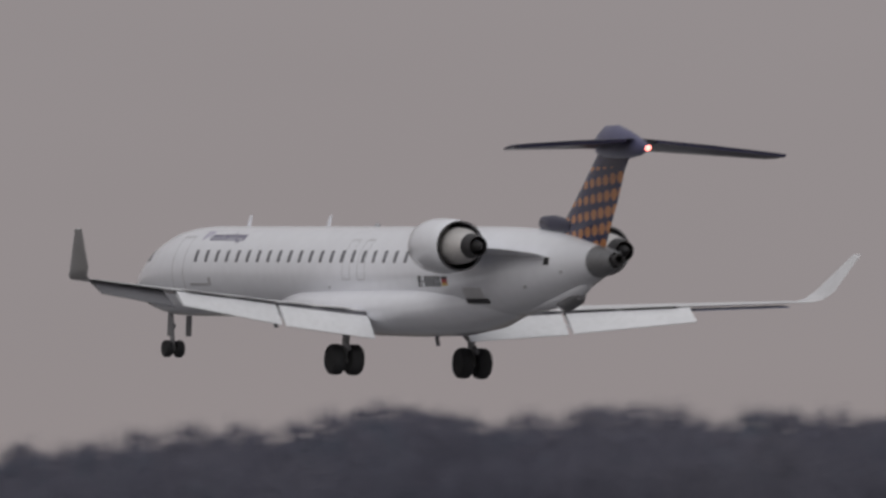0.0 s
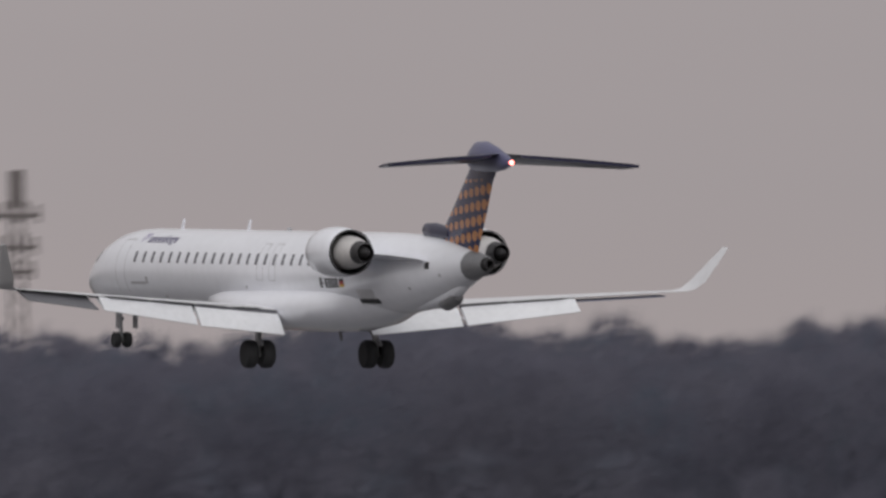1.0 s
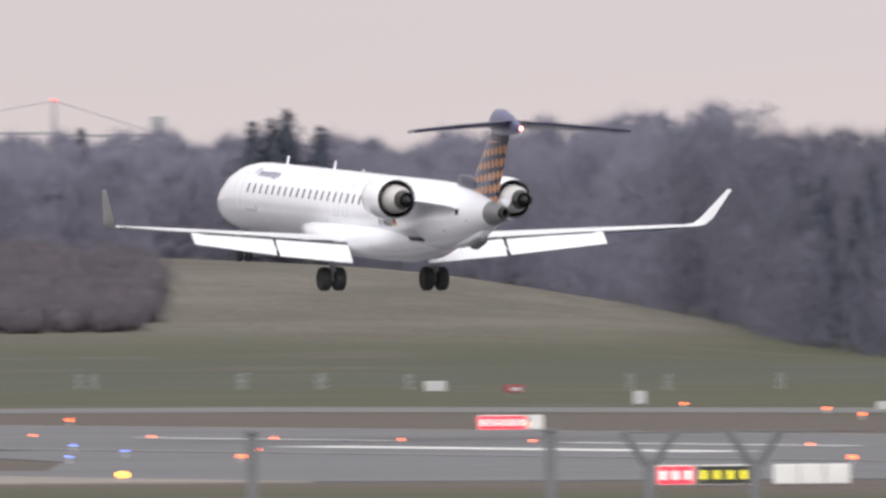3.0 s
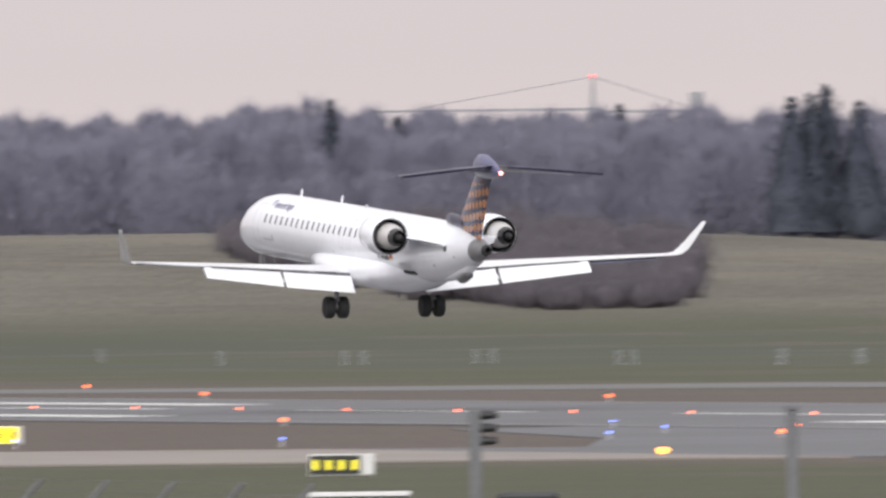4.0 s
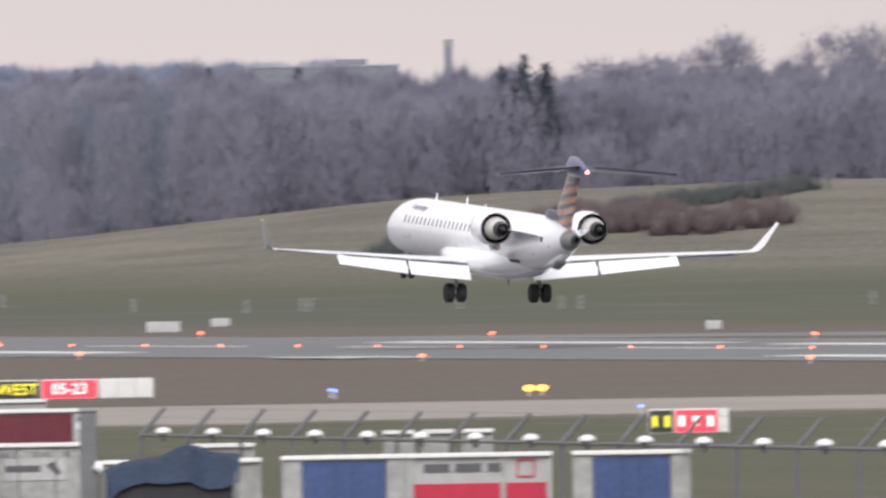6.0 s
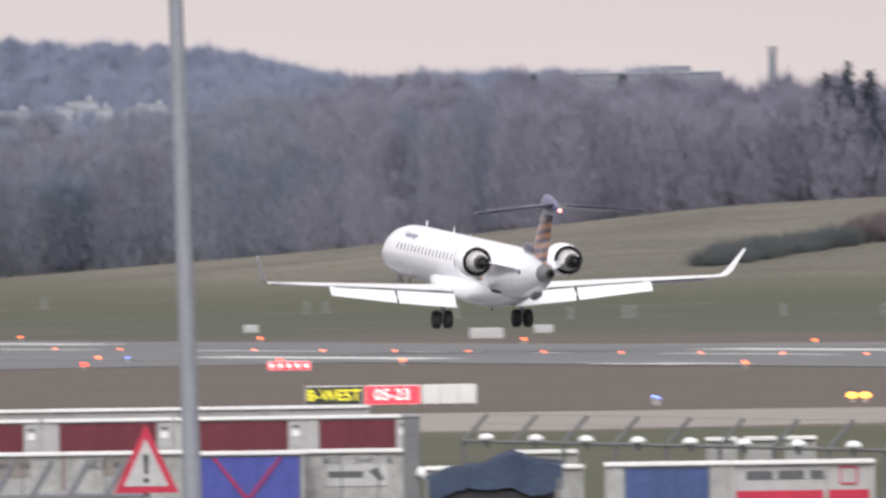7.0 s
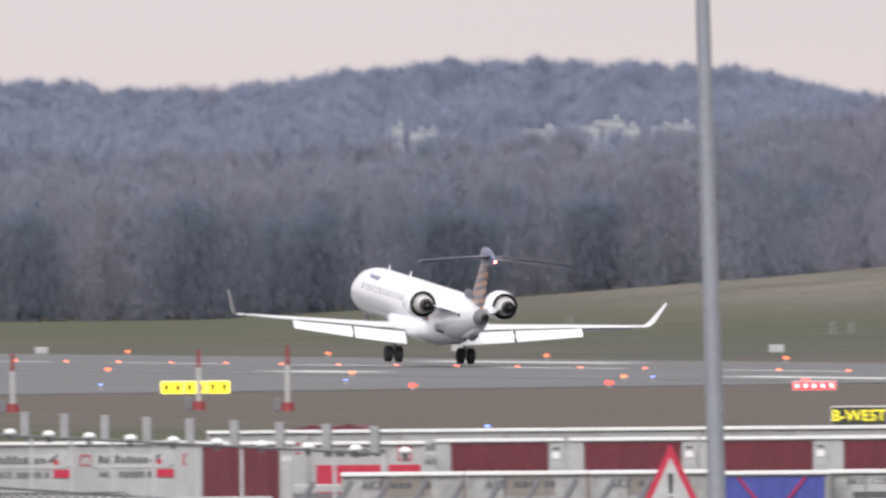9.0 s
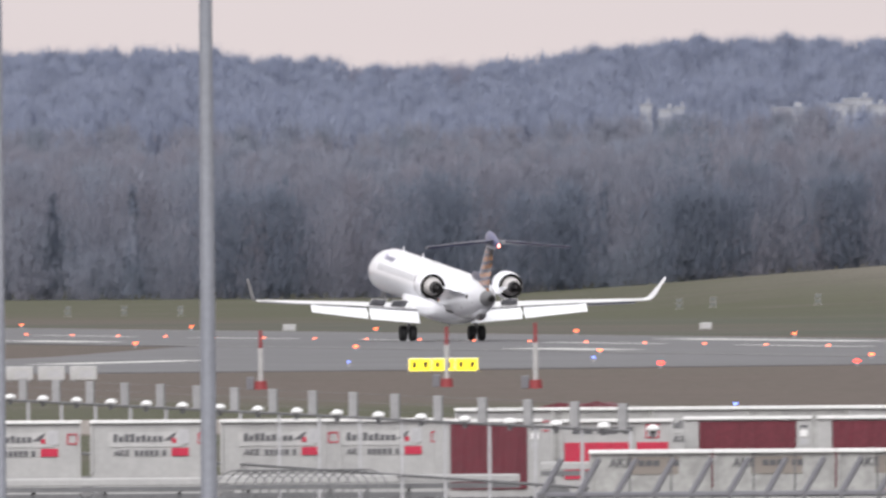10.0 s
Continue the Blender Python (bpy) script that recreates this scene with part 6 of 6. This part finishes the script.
def fence_run(x0, y0, length, turn, label, rail_z=2.2, step=3.4, plates=False):
    t = thing("security_fence", (x0, y0, 0), label, "fence", "yard fence", rz=turn)
    n = int(length / step)
    steel = M_LINE if plates else M_GALV
    for i in range(n + 1):
        y = i * step
        post = part("post", box((0.06, 0.07, rail_z), (0, y, rail_z / 2)), steel, t)
        if not plates:
            part("arm", tube((0, y, rail_z), (0.42, y, rail_z + 0.46), 0.045, 0.035, 6), M_GALV, post)
        yh = y - step * 0.45
        bm = loft([[(0.13 * k * cos(2 * pi * a / 14), yh + 0.19 * k * sin(2 * pi * a / 14), rail_z + z) for a in range(14)] for k, z in ((0.55, 0.02), (0.98, 0.045), (1.0, 0.075), (0.8, 0.115), (0.4, 0.14), (0.05, 0.148))])
        part("lamp_hood", bm, M_DOME, t, "white lamp hood" if i == 0 else "", smooth=True)
        part("hood_stem", tube((0, yh, rail_z - 0.1), (0, yh, rail_z + 0.04), 0.045, 0.06, 8), M_GALV, t)
        if plates:
            part("post_plate", box((0.17, 0.05, 0.50), (0.0, y + 1.0, rail_z + 0.26), None, 0.01), M_LATTICE, t)
            part("plate_rib", box((0.03, 0.03, 0.50), (0.09, y + 0.97, rail_z + 0.26)), M_GALV, t)
    L = n * step
    for z in (rail_z, rail_z * 0.5, 0.15):
        part("rail", tube((0, 0, z), (0, L, z), 0.028, 0.028, 6), M_GALV, t)
    for dx, dz in ((0.14, 0.15), (0.28, 0.30), (0.42, 0.46)):
        part("barbed_wire", tube((dx, 0, rail_z + dz), (dx, L, rail_z + dz), 0.003, 0.003, 4), M_GALV, t)
    # wire mesh, too fine to count
    V, F = [], []
    k = int(L / 0.15)
    for i in range(k):
        y = i * 0.15
        q = len(V)
        V += [(0.0, y, 0.1), (0.0, y + 0.006, 0.1), (0.0, y + 0.006, rail_z), (0.0, y, rail_z)]
        F.append((q, q + 1, q + 2, q + 3))
    m = link_mesh("wire_mesh", V, F, M_GALV, t)
    tagged(m, kind="stuff")


fence_run(FX, 294, 67, 0.0, "galvanised mesh fence with slanted arms and white lamp hoods")
fence_run(87.2, 387, 110, -4.0, "pale steel mesh fence with upright plates and lamp hoods", 2.2, 6.0, True)


def arm_post(az, d, top, vee, label):
    t = thing("fence_post", bearing_point(az, d), label, "post", "tall fence posts", rz=-az)
    z = top - 0.45 if vee else top
    part("shaft", box((0.15, 0.12, z), (0, 0, z / 2), None, 0.015), M_GALV, t)
    if vee:
        for s in (-1, 1):
            part("arm", tube((0, 0, z - 0.05), (s * 0.33, 0, top), 0.055, 0.045, 6), M_GALV, t)
            part("wire", tube((s * 0.33, 0.03, top - 0.02), (s * 0.33 + 1.2, 0.8, top - 0.02), 0.008, None, 4), M_GALV, t)
    else:
        part("cap", box((0.19, 0.16, 0.05), (0, 0, top + 0.02)), M_GALV, t)


for az, vee in ((18.64, False), (19.436, False), (19.70, True), (19.98, True), (20.39, False)):
    arm_post(az, 275, 3.87, vee, "tall grey steel fence post with forked arms" if vee else "tall grey steel fence post")
for k in range(11):
    t = thing("fence_arm_post", bearing_point(12.46 + 0.10 * k, 300), "dark steel fence post with a slanted arm", "post", "near slanted posts", rz=-12.46 - 0.10 * k)
    part("shaft", box((0.06, 0.06, 2.2), (0, 0, 1.1)), M_GALV, t)
    part("arm", tube((0, 0, 2.18), (0.28, 0.05, 2.66), 0.045, 0.04, 6), M_DARKWING, t)
t = thing("fence_rail", bearing_point(12.96, 300), "dark steel fence rail across the posts", "rail", rz=-12.96)
part("bar", tube((-2.7, 0, 2.16), (2.7, 0, 2.16), 0.04, 0.04, 6), M_DARKWING, t)
part("prop", tube((-2.6, 0.05, 0), (-2.6, 0.05, 2.16), 0.03, 0.03, 6), M_DARKWING, t)
t = thing("razor_wire_coil", bearing_point(11.85, 398), "coil of razor wire hanging on the fence", "wire", rz=-11.85)
for k in range(15):
    bm = bmesh.new()
    c = Vector((-1.4 + 0.17 * k, 0.02 * k, 1.10))
    pts = [c + Vector((0.42 * cos(2 * pi * i / 18), 0.15 * sin(2 * pi * i / 18), 0.42 * sin(2 * pi * i / 18))) for i in range(18)]
    for a, b in zip(pts, pts[1:] + pts[:1]):
        add_tube(bm, a, b, 0.012, None, 4)
    part("wire_loop", bm, M_GALV, t)
for x in (-1.3, 1.0):
    part("hanger", tube((x, 0, 0), (x, 0, 1.2), 0.03, 0.03, 6), M_GALV, t)

# signal post with three lamps, floodlight, blue barrel, square post with a white tube
t = thing("signal_post", bearing_point(17.795, 300), "grey post carrying three black signal lamps", "signal", rz=-17.795)
part("shaft", box((0.17, 0.14, 3.75), (0, 0, 1.875), None, 0.015), M_GALV, t)
for z in (3.32, 3.50, 3.68):
    part("signal_lamp", tube((0.10, -0.05, z), (0.30, -0.12, z), 0.07, 0.05, 12), M_BLACK, t, "black signal lamp")
t = thing("floodlight", bearing_point(17.934, 300), "black floodlight case on a pale post", "light", rz=-17.934)
part("case", box((0.86, 0.35, 0.32), (0, 0, 2.44), None, 0.06), M_BLACK, t, "black case")
part("bracket", box((0.34, 0.2, 0.24), (0, -0.1, 2.20), None, 0.03), M_DOME, t, "pale bracket")
part("shaft", tube((0, 0, 0), (0, 0, 2.2), 0.09, 0.08, 10), M_BLACK, t)
t = thing("blue_barrel", bearing_point(17.671, 310), "blue cover over a narrow barrel on a stand", "barrel", rz=-17.671)
part("cover", loft([[(r * cos(2 * pi * i / 14), r * sin(2 * pi * i / 14), z) for i in range(14)] for z, r in ((1.2, 0.20), (1.7, 0.18), (2.1, 0.14), (2.24, 0.08), (2.27, 0.02))]), material("light_blue_cover", (0.16, 0.27, 0.55), 0.6), t, smooth=True)
part("stand", tube((0, 0, 0), (0, 0, 1.25), 0.16, 0.16, 12), M_GALV, t)
t = thing("square_post", bearing_point(14.173, 355), "grey square post with a slanting white tube", "post", rz=-14.173)
part("shaft", box((0.28, 0.26, 2.75), (0, 0, 1.375), None, 0.02), M_GALV, t)
part("cap", box((0.32, 0.30, 0.06), (0, 0, 2.77), None, 0.01), M_RIM, t)
part("tube", tube((0.10, -0.16, 1.86), (1.2, -0.3, 1.38), 0.09, 0.09, 12), M_DOME, t, "slanting white tube", smooth=True)

# warning triangle
t = thing("warning_sign", bearing_point(13.465, 240), "red-edged white triangular warning sign on a post", "sign", rz=-13.465)


def tri(w, z0, z1, y0, y1):
    return loft([[(-w / 2, y, z0), (w / 2, y, z0), (0.0, y, z1)] for y in (y0, y1)])


part("red_border", tri(0.72, 2.89, 3.66, -0.02, 0.0), M_BRIGHTRED, t, "red border")
part("white_face", tri(0.50, 2.965, 3.50, -0.028, -0.021), M_BOXWHITE, t, "white face")
part("exclamation_stroke", loft([[(-0.03, y, 3.32), (0.03, y, 3.32), (0.018, y, 3.10), (-0.018, y, 3.10)] for y in (-0.035, -0.029)]), M_BLACK, t)
part("exclamation_dot", tube((0, -0.035, 3.03), (0, -0.029, 3.03), 0.032, None, 12), M_BLACK, t)
part("post", tube((0, 0.04, 0), (0, 0.04, 3.45), 0.035, 0.035, 10), M_GALV, t)
part("lower_plate", box((0.44, 0.015, 0.26), (0, -0.01, 2.70), None, 0.004), M_BOXWHITE, t)

# lamp posts
for az, d, r, lean in ((13.575, 250, 0.098, -1.15), (11.573, 250, 0.088, 0.0), (11.02, 300, 0.06, 0.0)):
    t = thing("lamp_post", bearing_point(az, d), "tall tapered grey steel lamp post", "lamp post", "lamp posts", rz=-az)
    t.matrix_basis = t.matrix_basis @ Matrix.Translation((0, 0, 5.66)) @ Matrix.Rotation(radians(lean), 4, "Y") @ Matrix.Translation((0, 0, -5.66))
    part("shaft", tube((0, 0, -0.05), (0, 0, 12.0), r * 1.22, r * 0.72, 18), M_POST, t, smooth=True)
    part("foot", tube((0, 0, -0.05), (0, 0, 0.6), r * 1.6, r * 1.5, 18), M_POST, t, smooth=True)


def motions():
    walk(airliner, [(t, pose(CENTRE, y, z, pitch, bank, -1.0)) for t, y, z, pitch, bank in FLIGHT])

    # the left aileron hangs down at first, then comes level
    hinge = Matrix.Translation((-9.95, -2.05, 2.41)) @ Matrix.Rotation(radians(25.5), 4, "Z") @ Matrix.Rotation(radians(3.8), 4, "Y")
    walk(MOVING["aileron"], [(t, hinge @ Matrix.Rotation(radians(a), 4, "X")) for t, a in ((0.0, 38), (0.5, 36), (1.0, 33), (1.3, 15), (1.5, 3), (2.0, 2), (10.0, 2))])

    # the inner spoilers flip up as the wheels touch
    for panel, hinge in SPOILERS:
        walk(panel, [(t, hinge @ Matrix.Rotation(radians(a), 4, "X")) for t, a in ((0.0, 4), (9.65, 4), (9.8, -10), (9.9, -24), (10.0, -30))])


motions()
